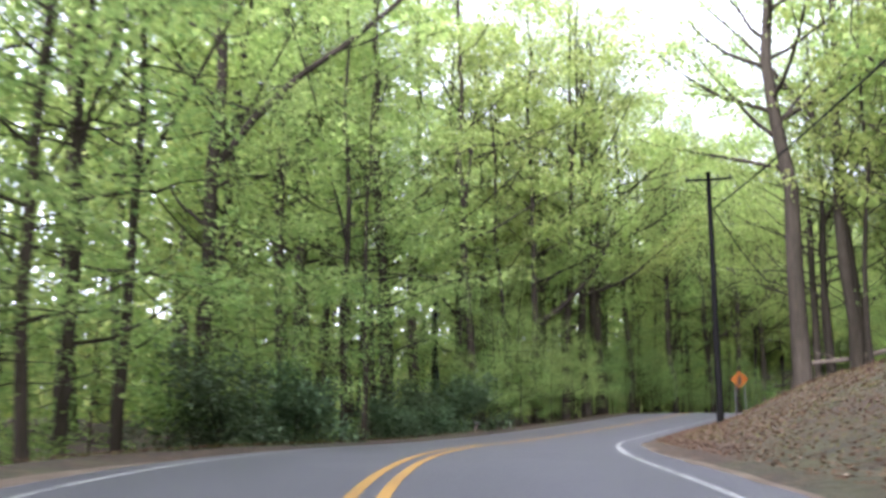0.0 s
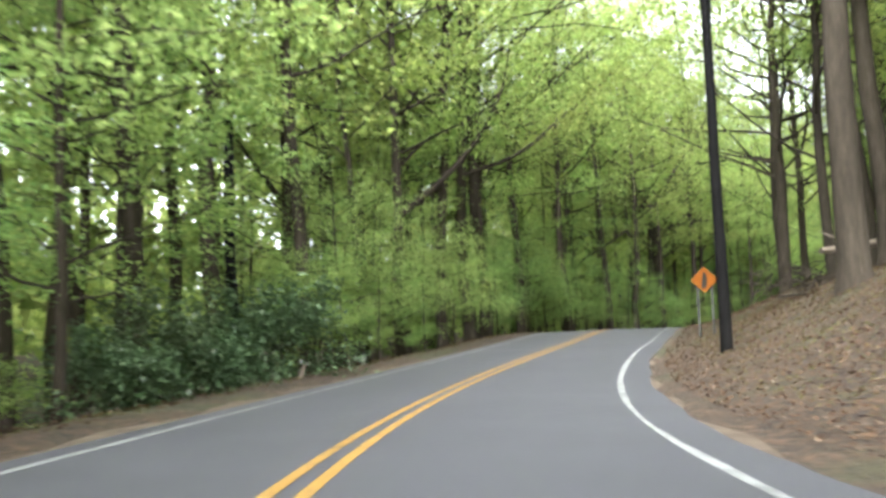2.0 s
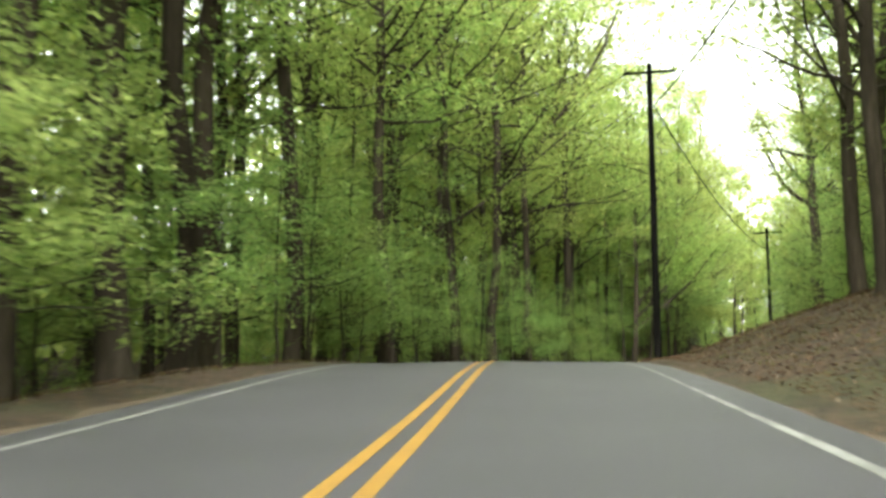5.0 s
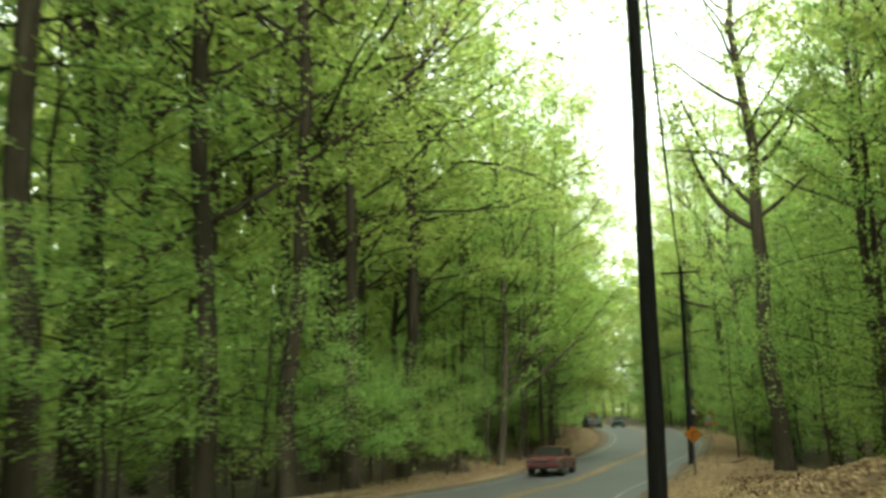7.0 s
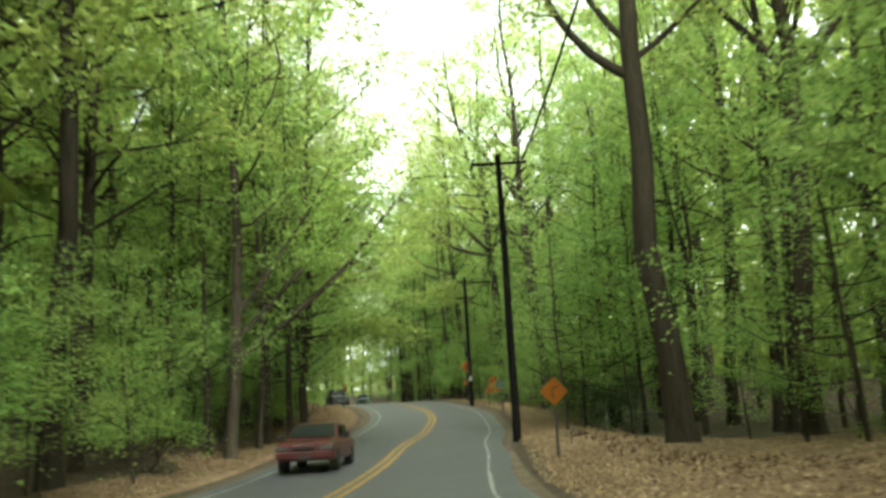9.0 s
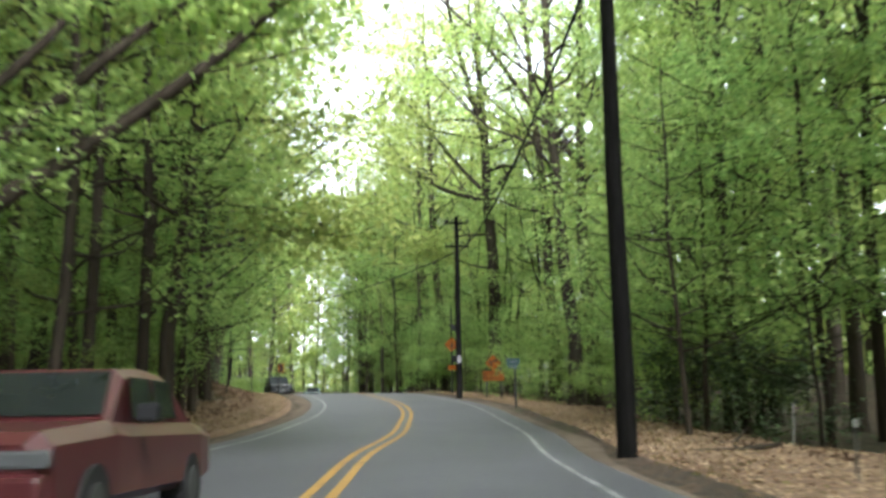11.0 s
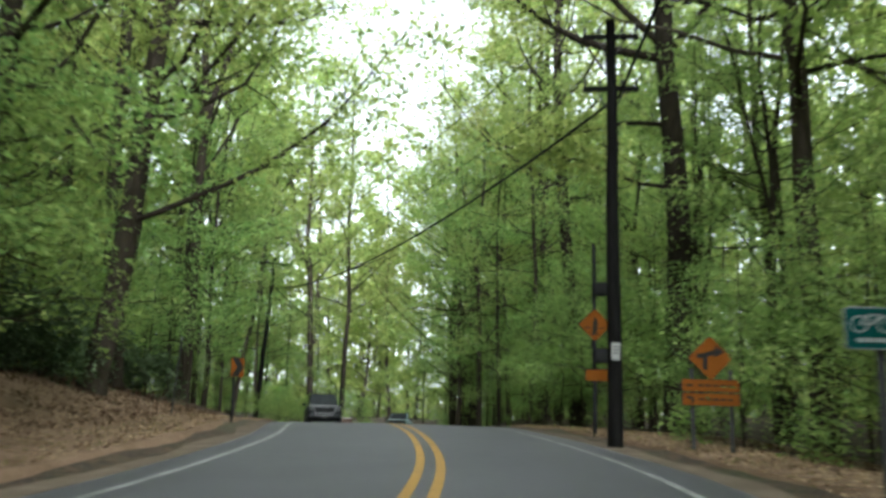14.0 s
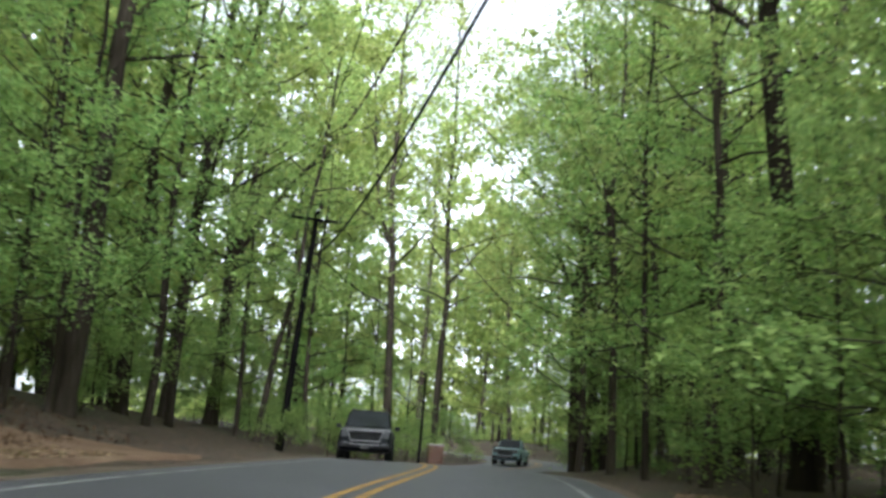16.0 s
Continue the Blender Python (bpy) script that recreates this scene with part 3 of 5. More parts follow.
# trees with limbs that stand out: x, y and form
for x, y, form in (
    (8.1, 71.6, limbed(201, 29, 0.3, 10.0, 24, 7.0, 8200, [(7.2, -5, 36, 11, 1.1, 0.22), (9.5, 20, 45, 5, 0.5, 0.1)], -0.01)),
    (12.5, 77.5, limbed(208, 28, 0.36, 13.0, 24, 6.5, 8200, [(9.4, -8, 14, 11, 0.8, 0.15)])),
    (27.6, 112.0, limbed(202, 27, 0.4, 13.0, 24, 6.0, 8200, [(7.8, -18, 30, 16, 0.3, 0.15), (6.8, -10, 8, 7, 0.5, 0.1)], 0.055, 10.0)),
    (62.05, 115.5, limbed(203, 28, 0.46, 15.5, 22, 6.0, 6500, [(12.4, 138, 34, 8, 0.9, 0.2), (13.6, 138, 55, 9, 0.2, 0.14), (13.0, -30, 35, 6, 0.6, 0.13)], -0.015)),
    (66.9, 113.4, limbed(209, 27, 0.38, 15.5, 20, 5.5, 6500, [(12.6, 140, 50, 8, 0.4, 0.17), (12.4, -40, 34, 8, 0.9, 0.17)])),
    (98.2, 156.0, limbed(204, 27, 0.46, 14.5, 22, 6.5, 8200, [(12.6, 139, 12, 9, 0.8, 0.17), (13.0, 150, 45, 8, 0.5, 0.15), (12.8, -50, 40, 7, 0.5, 0.16), (8.2, 150, 0, 5.0, 0.3, 0.08), (10.3, 140, 6, 5.0, 0.2, 0.1)], 0.0, 13.2)),
    (54.8, 130.6, limbed(205, 24, 0.24, 9.0, 24, 5.2, 8200, [(3.6, -24, 40, 10.5, 0.6, 0.17), (4.6, -32, 44, 9, 0.6, 0.13), (5.6, -14, 40, 8, 0.6, 0.11)], 0.03)),
    (82.4, 163.9, limbed(206, 26, 0.36, 8.0, 26, 6.2, 8200, [(5.0, -56, 14, 9.5, 0.7, 0.1), (7.5, -70, 24, 8, 0.6, 0.09), (6.2, 120, 30, 7, 0.5, 0.1)], 0.1)),
    (43.0, 127.3, limbed(207, 28, 0.43, 11.0, 28, 6.6, 8200, [(11.0, -40, 30, 10, 0.3, 0.16), (8.5, -50, 20, 8, 0.4, 0.1), (12.0, 150, 40, 7, 0.5, 0.13)], 0.0, 11.5)),
    (2.3, 70.6, limbed(210, 27, 0.33, 12.0, 24, 6.0, 8200, [(8.8, 10, 40, 8, 0.7, 0.17), (9.0, 170, 45, 7, 0.8, 0.16)])),
    (62.6, 136.3, limbed(211, 24, 0.2, 4.5, 30, 6.0, 9000, [(5.0, -75, 0, 4.5, -0.2, 0.06), (9.0, -95, 20, 5, 0.1, 0.06)], 0.06)),
    (18.5, 48.3, limbed(212, 28, 0.46, 13.0, 20, 6.5, 6500, [(11.0, 150, 20, 8, 0.5, 0.13), (12.5, 170, 35, 7, 0.4, 0.13), (13.5, 10, 40, 7, 0.5, 0.15)], -0.07)),
):
    plant("tree", form, x, y, 0, 1.0, "tall forest tree with a long spreading limb and spring leaves", "tree", "woodland trees")
# trees along the road, place by place: x, y, form, scale, turn
KNOWN = [
    (-5.9, 44.2, 0, 1.0, 20), (-6.0, 59.5, 2, 1.0, 80), (-5.9, 63.1, 0, 0.9, 110), (-4.4, 60.8, 4, 1.0, 0), (-1.7, 51.2, 1, 1.0, 200), (-0.5, 62.4, 3, 0.95, 40), (5.0, 76.4, 0, 1.0, 120),
    (16.0, 92.0, 2, 1.0, 10), (15.2, 86.5, 3, 0.9, 30), (31.2, 112.4, 2, 1.1, 50), (29.0, 117.2, 1, 1.15, 140), (36.6, 118.1, 2, 1.0, 300), (47.7, 128.1, 2, 1.05, 200), (44.5, 133.0, 1, 1.0, 250),
    (24.1, 55.2, 3, 0.95, 20), (27.5, 62.0, 0, 1.0, 80), (39.8, 84.4, 1, 1.0, 10), (60.3, 136.0, 4, 0.9, 40), (87.45, 142.1, 0, 1.0, 60), (93.8, 145.3, 3, 0.95, 10), (106.8, 168.1, 0, 1.05, 40), (111.1, 175.0, 2, 1.1, 0),
    (91.6, 177.7, 1, 1.0, 70), (98.9, 194.0, 1, 1.0, 330), (95.5, 187.7, 2, 1.1, 130), (116.0, 206.0, 1, 1.0, 130), (122.5, 211.0, 2, 1.2, 0), (125.0, 197.0, 0, 0.9, 10), (86.0, 171.0, 2, 1.0, 100), (55.9, 104.9, 2, 1.0, 200), (57.0, 98.5, 1, 1.0, 220), (73.5, 118.0, 1, 1.0, 300), (79.6, 123.6, 0, 1.0, 170), (85.5, 131.5, 2, 1.1, 20), (12.2, 85.0, 4, 1.0, 160), (20.5, 102.5, 0, 0.9, 210),
]
taken = [(8.1, 71.6), (12.5, 77.5), (27.6, 112.0), (62.05, 115.5), (66.9, 113.4), (98.2, 156.0), (54.8, 130.6), (82.4, 163.9), (43.0, 127.3), (2.3, 70.6), (62.6, 136.3), (18.5, 48.3)]
for x, y, k, sc, turn in KNOWN:
    plant("tree", EDGE[k], x, y, turn, sc, TREE_LABEL, "tree", "woodland trees")
    taken.append((x, y))
for x, y, k, turn in ((3.0, 61.5, 1, 120), (9.3, 83.0, 0, 240), (17.5, 98.0, 1, 30), (23.0, 107.5, 0, 100), (34.0, 119.5, 1, 200), (10.5, 75.0, 1, 310), (14.0, 81.5, 0, 75), (18.3, 89.8, 1, 160)):
    plant("tree", WIDE[k], x, y, turn, 1.12, "tall tree with a broad crown reaching over the road", "tree", "woodland trees")
    taken.append((x, y))
for x, y, k, turn in ((27.0, 68.5, 0, 190), (24.8, 60.3, 1, 60), (31.0, 76.5, 1, 20), (36.5, 83.5, 0, 300), (66.5, 144.0, 0, 40), (72.5, 149.5, 1, 130), (77.5, 157.0, 0, 220), (115.2, 187.0, 1, 80), (122.5, 193.5, 0, 10)):
    plant("tree", BROAD[k], x, y, turn, 1.0, "leafy tree with a deep broad crown of spring leaves", "tree", "woodland trees")
    taken.append((x, y))
for s, u, k, turn in ((103, -7.6, 0, 20), (110, -7.0, 1, 140), (117, -7.2, 0, 260), (124.5, -7.6, 1, 35), (133, -8.4, 0, 190)):
    x, y = (float(v) for v in at_road(s, u))
    plant("tree", WIDE[k], x, y, turn, 1.1, "tall tree with a broad crown reaching over the road", "tree", "woodland trees")
    taken.append((x, y))
leaning = tree_meshes(213, 21, 0.17, 12.0, 14, 4.5, 3600, 0.25, LEAF, 0.13, 0, 0.28, 0.65, 9, 4, 2)
plant("tree", leaning, 103.9, 196.4, -31, 1.0, "slender dark tree leaning over the road", "tree", "woodland trees")
ivied = tree_meshes(214, 20, 0.14, 2.0, 40, 1.6, 4200, 0.2, LEAF, 0, 0, 0.8, 0.2, 8, 3, 1)
plant("tree", ivied, 23.2, 102.2, 0, 1.0, "thin straight dark trunk with short leafy twigs", "tree", "woodland trees")
# the poles and signs keep a clear place round them
taken += [(103.9, 196.4), (23.2, 102.2), (14.25, 47.8), (34.7, 93.6), (64.1, 124.3), (89.15, 150.75), (103.5, 192.4), (19.0, 60.0), (57.2, 116.7), (88.35, 147.7), (92.0, 153.9), (81.9, 141.2), (85.9, 162.0)]
srng = np.random.default_rng(5)
for s, u, k in ((144.5, -7.2, 1), (149.0, -6.5, 0), (154.0, -6.3, 2), (159.5, -6.6, 1), (164.0, -7.4, 0), (38.5, -7.6, 2), (42.5, -8.4, 0), (47.0, -9.2, 1), (19.0, -8.2, 0), (25.0, -9.4, 2), (205.0, -9.0, 1), (212.0, -8.6, 0), (151.5, -8.6, 2), (157.0, -8.9, 0), (146.5, -9.4, 2), (162.0, -9.6, 2), (167.5, -8.6, 1), (171.5, -9.8, 2), (175.5, -8.8, 0), (180.0, -10.4, 2), (185.0, -11.5, 1), (169.5, -12.5, 0), (177.5, -13.0, 1), (205.5, 6.5, 0), (210.5, 6.1, 1), (216.0, 6.3, 2), (222.0, 6.0, 0), (228.5, 6.2, 1), (235.0, 6.4, 2), (156.5, 9.4, 0), (161.5, 10.4, 2), (166.5, 9.8, 1), (219.0, -9.5, 2), (226.0, -9.0, 1), (234.0, -8.5, 0)):
    x, y = (float(v) for v in at_road(s, u))
    plant("tree", MID[k], x, y, 70 * s, 1.0, "half-grown tree with layered drooping sprays of leaves", "tree", "half-grown trees")
    taken.append((x, y))
for x, y in ((70.2, 126.6), (72.5, 127.4)):
    plant("young_tree", SPRAY[2], x, y, 40 * x, 1.0, "slim young tree with level sprays of light green leaves", "tree", "young trees of the understorey")
    taken.append((x, y))


def scatter(count, side, s_low, s_high, u_low, u_high, gap):
    """Places beside the road (side 1: right, -1: left), no nearer to one another than gap."""
    out = []
    for _ in range(count * 60):
        if len(out) >= count:
            break
        s, u = srng.uniform(s_low, s_high), srng.uniform(u_low, u_high) * side
        x, y = (float(v) for v in at_road(s, u))
        if any((x - a) ** 2 + (y - b) ** 2 < gap * gap for a, b in taken) or abs(float(road_coords(x, y)[1][0])) < u_low - 0.5:
            continue
        taken.append((x, y))
        out.append((x, y))
    return out


def wood(kind_name, forms, label, group, gap, zones, low=0.8, high=1.1, parts=("trunk", "crown"), category="tree", tip=1.5):
    for zone in zones:
        for x, y in scatter(*zone, gap):
            plant(kind_name, forms[srng.integers(0, len(forms))], x, y, srng.uniform(0, 360), srng.uniform(low, high), label, category, group, parts, srng.normal(0, tip))


wood("tree", TALL, TREE_LABEL, "woodland trees", 3.2,
     [(6, -1, -6, 30, 8.5, 14), (20, -1, 25, 130, 9.8, 17), (11, -1, 128, 180, 10.5, 17), (10, -1, 195, 250, 11, 22), (14, 1, 30, 112, 12.5, 19), (10, 1, 112, 180, 14.5, 20), (9, 1, 180, 232, 11.0, 18), (12, 1, 228, 280, 7, 18)])
wood("tree", MID, "half-grown tree with layered drooping sprays of leaves", "half-grown trees", 2.8,
     [(3, -1, 16, 40, 8.0, 10), (9, -1, 58, 110, 9.0, 13), (12, -1, 196, 262, 10, 26), (3, 1, 62, 100, 14, 18), (4, 1, 108, 140, 12.5, 17), (4, 1, 150, 164, 9.5, 13), (8, 1, 188, 230, 7.6, 15), (14, 1, 230, 280, 6.5, 15)], 0.8, 1.1)
wood("young_tree", SPRAY, "slim young tree with level sprays of light green leaves", "young trees of the understorey", 1.9,
     [(5, -1, 12, 46, 7.5, 10.5), (24, -1, 55, 98, 6.4, 9.6), (20, -1, 96, 136, 6.6, 9.5), (14, -1, 140, 178, 7.0, 10.5), (10, -1, 200, 245, 8.5, 13), (5, 1, 112, 142, 10.5, 14), (4, 1, 152, 166, 8.4, 11), (16, 1, 190, 228, 6.4, 10.5), (6, 1, 172, 188, 8.8, 11.5), (7, -1, 180, 200, 9.5, 13)], 0.65, 0.95)
wood("young_tree", SLIM, "slim young tree with level sprays of light green leaves", "young trees of the understorey", 2.2,
     [(6, -1, -8, 25, 10, 20), (12, -1, 20, 112, 12, 20), (8, -1, 112, 170, 12, 20), (18, -1, 178, 262, 10, 30), (10, 1, 20, 112, 14.5, 23), (5, 1, 112, 150, 14, 20), (8, 1, 150, 195, 12, 18), (14, 1, 192, 236, 10, 26), (14, 1, 232, 285, 6.5, 18)], 0.75, 1.15)
wood("shrub", SHRUB, "leafy green shrub at the edge of the wood", "shrubs along the road", 1.3,
     [(8, -1, 36, 130, 9.5, 13), (22, -1, 196, 262, 8.5, 26), (14, -1, 222, 258, 5.2, 8.0), (8, 1, 236, 262, 5.2, 7.0), (14, -1, 137, 178, 7.4, 11), (10, 1, 158, 200, 7.4, 11), (20, 1, 200, 280, 6.0, 16), (6, 1, 96, 140, 12.5, 17)], 0.6, 1.05, ("stem", "foliage"), "shrub")
wood("evergreen_shrub", EVERGREEN, "dense dark evergreen shrub with drooping narrow leaves", "evergreen shrubs", 1.4,
     [(6, -1, 26, 36, 6.6, 9.5), (8, -1, 43, 53, 6.6, 9.0), (2, 1, 152, 158, 8.0, 9.5), (6, -1, 176, 200, 9.0, 12)], 0.7, 1.05, ("stem", "foliage"), "shrub")
def deep_wood(zones, gap=3.8):
    """The trees behind those at the edge, joined: their trunks in one part and their crowns in another."""
    root = new("deep_woods")
    tagged(root, "tall trees deeper in the wood and unseen shading ones behind the start, in spring leaf", "woods", kind="stuff")
    places = [p for zone in zones for p in scatter(*zone, gap)]
    poses = [np.array(pose(x, y, ground_height(x, y) - 0.05, srng.normal(0, 1.5), 0, srng.uniform(0, 360)) @ Matrix.Scale(srng.uniform(0.8, 1.1), 4)) for x, y in places]
    kinds = srng.integers(0, len(FAR), len(places))
    for nm, which, mat in (("trunks", 0, BARK), ("crowns", 1, LEAF)):
        forms = []
        for form in FAR:
            me = form[which]
            co, li, ls = np.empty(len(me.vertices) * 3), np.empty(len(me.loops), int), np.empty(len(me.polygons), int)
            me.vertices.foreach_get("co", co)
            me.loops.foreach_get("vertex_index", li)
            me.polygons.foreach_get("loop_start", ls)
            forms.append((co.reshape(-1, 3), li, ls))
        v, li, ls, nv, nl = [], [], [], 0, 0
        for m, k in zip(poses, kinds):
            co, i, st = forms[k]
            v.append(co @ m[:3, :3].T + m[:3, 3])
            li.append(i + nv)
            ls.append(st + nl)
            nv, nl = nv + len(co), nl + len(i)
        me = bpy.data.meshes.new(nm)
        me.vertices.add(nv)
        me.vertices.foreach_set("co", np.vstack(v).ravel())
        me.loops.add(nl)
        me.loops.foreach_set("vertex_index", np.concatenate(li))
        me.polygons.add(sum(len(x) for x in ls))
        me.polygons.foreach_set("loop_start", np.concatenate(ls))
        me.materials.append(mat)
        me.update(calc_edges=True)
        tagged(part(nm, me, root), kind="stuff")


# the first two zones stand unseen behind the start, added to shade it
deep_wood([(8, -1, -48, 0, 9, 20), (8, 1, -48, 4, 10, 22), (34, -1, 10, 140, 16, 38), (22, -1, 140, 210, 17, 38), (32, -1, 208, 285, 12, 36), (22, 1, 25, 150, 19, 42), (16, 1, 150, 215, 17, 42), (30, 1, 212, 300, 13, 36)])


def snag(x, y, h):
    root = new("dead_snag")
    root.matrix_world = pose(x, y, ground_height(x, y), 0, -1, 0)
    t = Tubes()
    zs = np.linspace(-0.4, h, 9)
    t.add(np.c_[0.04 * np.sin(zs), 0.03 * np.cos(zs * 0.7), zs], 0.2 - 0.05 * np.linspace(0, 1, 9), 10)
    part("trunk", t.mesh("snag", POLE_WOOD), root)
    tagged(root, "dark bare snag with a broken flat top", "dead tree")


snag(0.78, 52.8, 8.4)


def far_woods():
    """The wood beyond: trunks and leaf masses that close the view on all sides."""
    rng = np.random.default_rng(77)
    cx, cy = rng.uniform(-85, 205, 9000), rng.uniform(-70, 345, 9000)
    s, u, z = road_coords(cx, cy)
    end = (s > ARC[-1] - 1) | (s < ARC[0] + 1)
    keep = np.flatnonzero((np.abs(u) > 34) & (np.abs(u) < 74) & (~end | (np.abs(u) > 20)))[:800]
    tubes, spots = Tubes(), []
    for k in keep:
        g, h = z[k] - 1.5, rng.uniform(28, 37)
        if rng.random() < 0.4:
            x1, y1 = cx[k] + rng.normal(0, 0.8), cy[k] + rng.normal(0, 0.8)
            tubes.add([(cx[k], cy[k], g), (0.5 * (cx[k] + x1), 0.5 * (cy[k] + y1), g + h / 2), (x1, y1, g + h)], [0.3, 0.2, 0.08], 5)
        n = 180
        off = rng.normal(0, 1, (n, 3)) * [2.6, 2.6, 1]
        zz = g + 0.3 + h * rng.uniform(0, 1, n)
        spots.append(np.c_[cx[k] + off[:, 0], cy[k] + off[:, 1], zz])
        low = rng.normal(0, 1, (130, 2)) * 3.4
        spots.append(np.c_[cx[k] + low[:, 0], cy[k] + low[:, 1], g + rng.uniform(0.2, 9.0, 130)])
    root = new("far_woods")
    tagged(root, "dense woodland in spring leaf closing the view", "woods", kind="stuff")
    tagged(part("far_trunks", tubes.mesh("far_trunks", BARK), root), kind="stuff")
    tagged(part("far_foliage", leaves_mesh("far_foliage", np.vstack(spots), 1.05, rng, LEAF, 1.0, 0.9), root), kind="stuff")


far_woods()


# ---- fallen leaves and grass on the verges ----
def litter_mat(side, stations, widths, seed):
    """A thin matted sheet of old leaves over the bank, with a ragged far edge."""
    rng = np.random.default_rng(seed)
    arc = np.arange(stations[0], stations[-1], 0.5)
    wide = np.interp(arc, stations, widths) + np.convolve(rng.normal(0, 1, len(arc) + 8), np.ones(9) / 3, "valid") * 0.5
    n, cols, rows = len(arc), 26, []
    for c in range(cols + 1):
        x, y = at_road(arc, side * (4.72 + np.maximum(wide, 0.3) * c / cols))
        rows.append(np.c_[x, y, ground_height(x, y) + (-0.07 if c in (0, cols) else 0.05)])
    faces = [(c * n + k, (c + 1) * n + k, (c + 1) * n + k + 1, c * n + k + 1)[::side] for c in range(cols) for k in range(n - 1)]
    ob = new("leaf_mat", mesh_from("leaf_mat", np.vstack(rows), faces, NEEDLES, True))
    tagged(ob, "matted tan leaf litter covering the roadside bank", "leaf litter", kind="stuff")


litter_mat(1, [94, 103, 138, 150, 178, 200], [0.6, 11.0, 11.0, 5.0, 4.0, 2.0], 61)
litter_mat(-1, [116, 128, 172, 190, 204], [0.4, 2.6, 3.0, 5.5, 2.0], 62)


def lying(name, label, category, zones, size, mat, seed, tilt, lift):
    rng = np.random.default_rng(seed)
    spots = []
    for count, s0, s1, u0, u1 in zones:
        s, u = rng.uniform(s0, s1, count), rng.uniform(u0, u1, count)
        x, y = at_road(s, u)
        spots.append(np.c_[x, y, ground_height(x, y) + lift])
    ob = new(name, leaves_mesh(name, np.vstack(spots), size, rng, mat, tilt, 0.8 if tilt < 0.5 else 0.16))
    return tagged(ob, label, category, kind="stuff")


lying("fallen_leaves", "brown fallen leaves strewn over the verge and bank", "leaf litter",
      [(80000, -4, 112, 4.7, 14), (9000, 112, 200, 4.7, 9.5), (7000, 15, 120, -7.5, -4.9), (14000, 120, 200, -10.5, -5)], 0.07, DEAD_LEAF, 31, 0.3, 0.06)
lying("pale_fallen_leaves", "pale dry fallen leaves drifted along the verge", "leaf litter",
      [(40000, 92, 190, 4.6, 9.5), (22000, 92, 142, 9.5, 18), (10000, 112, 200, -8, -5)], 0.062, PALE_LEAF, 35, 0.3, 0.07)
lying("verge_grass", "thin tufts of grass on the verge", "grass",
      [(12000, 0, 70, 5.6, 13), (5000, 70, 112, 5.5, 13), (3500, 112, 200, 4.6, 6.3), (1200, 112, 200, 6.3, 9), (1200, 15, 120, -6.0, -5), (4000, 120, 200, -6.5, -5)], 0.1, GRASS, 32, 0.9, 0.05)

lying("dry_stalks", "tan dry stalks and grass standing on the banks", "dry grass",
      [(5000, 140, 205, -11, -6.5), (2000, 5, 112, 6.5, 13), (1200, 112, 190, 7, 9)], 0.22, DEAD_LEAF, 33, 0.9, 0.1)

# ---- utility poles ----
def utility_pole(x, y, height, turn, lean=(0, 0), arm=True, double=False, wide=2.3):
    z = ground_height(x, y)
    root = new("utility_pole")
    root.matrix_world = pose(x, y, z, lean[0], lean[1], turn)
    shaft = Tubes()
    hs = np.linspace(-0.5, height, 8)
    shaft.add(np.c_[0.012 * np.sin(hs), 0.01 * np.cos(1.3 * hs), hs], 0.18 - 0.07 * np.linspace(0, 1, 8), 16)
    part("pole", shaft.mesh("pole", POLE_WOOD), root)
    for q in range(2 if double else 1):
        if not arm:
            break
        zz = height - 0.35 - 1.3 * q
        bm_part("crossarm", box(bmesh.new(), (wide, 0.1, 0.12), (0, 0.14, zz), bevel=0.012), POLE_WOOD, root)
        for sx in (-1, 1):
            bm_part("brace", rod(bmesh.new(), (sx * wide * 0.26, 0.18, zz - 0.02), (0, 0.16, zz - 0.65), 0.016, sides=6), STEEL, root)
        for xx in (-wide * 0.456, -wide * 0.2, wide * 0.2, wide * 0.456):
            bm = bmesh.new()
            rod(bm, (xx, 0.14, zz + 0.06), (xx, 0.14, zz + 0.14), 0.02, sides=8)
            rod(bm, (xx, 0.14, zz + 0.14), (xx, 0.14, zz + 0.2), 0.055, 0.03, 10)
            rod(bm, (xx, 0.14, zz + 0.2), (xx, 0.14, zz + 0.24), 0.04, 0.025, 10)
            bm_part("insulator", bm, STEEL, root)
    return tagged(root, "dark creosoted wooden utility pole with a crossarm beside the road", "utility pole", "utility poles")


POLES = [(14.25, 47.83, 12.4, -15), (34.68, 93.57, 13.4, -32), (64.06, 124.34, 11.7, -45), (89.15, 150.77, 9.9, -45)]
for k, (x, y, hgt, turn) in enumerate(POLES):
    utility_pole(x, y, hgt, turn, double=(k == 3), wide=1.3 if k == 3 else 2.3)
utility_pole(103.5, 192.4, 10.6, -31, (0, 3.6))


def road_turn(s):
    """The turn about z that points +y along the road."""
    return math.degrees(math.atan2(-np.interp(s, ARC, TANGENT[:, 0]), np.interp(s, ARC, TANGENT[:, 1])))


def pole_top(k, across, down):
    x, y, hgt, turn = ([*POLES, (104.1, 192.1, 10.6, -31)])[k]
    a = radians(turn)
    return Vector((x + across * math.cos(a), y + across * math.sin(a), ground_height(x, y) + hgt - down))


def cable(a, b, sag, radius, label):
    t = np.linspace(0, 1, 25)[:, None]
    p = np.array(a) * (1 - t) + np.array(b) * t
    p[:, 2] -= sag * 4 * (t * (1 - t))[:, 0]
    tube = Tubes()
    tube.add(p, np.full(25, radius), 6)
    ob = new("overhead_cable", tube.mesh("overhead_cable", BLACK))
    return tagged(ob, label, "cable", "overhead cables")


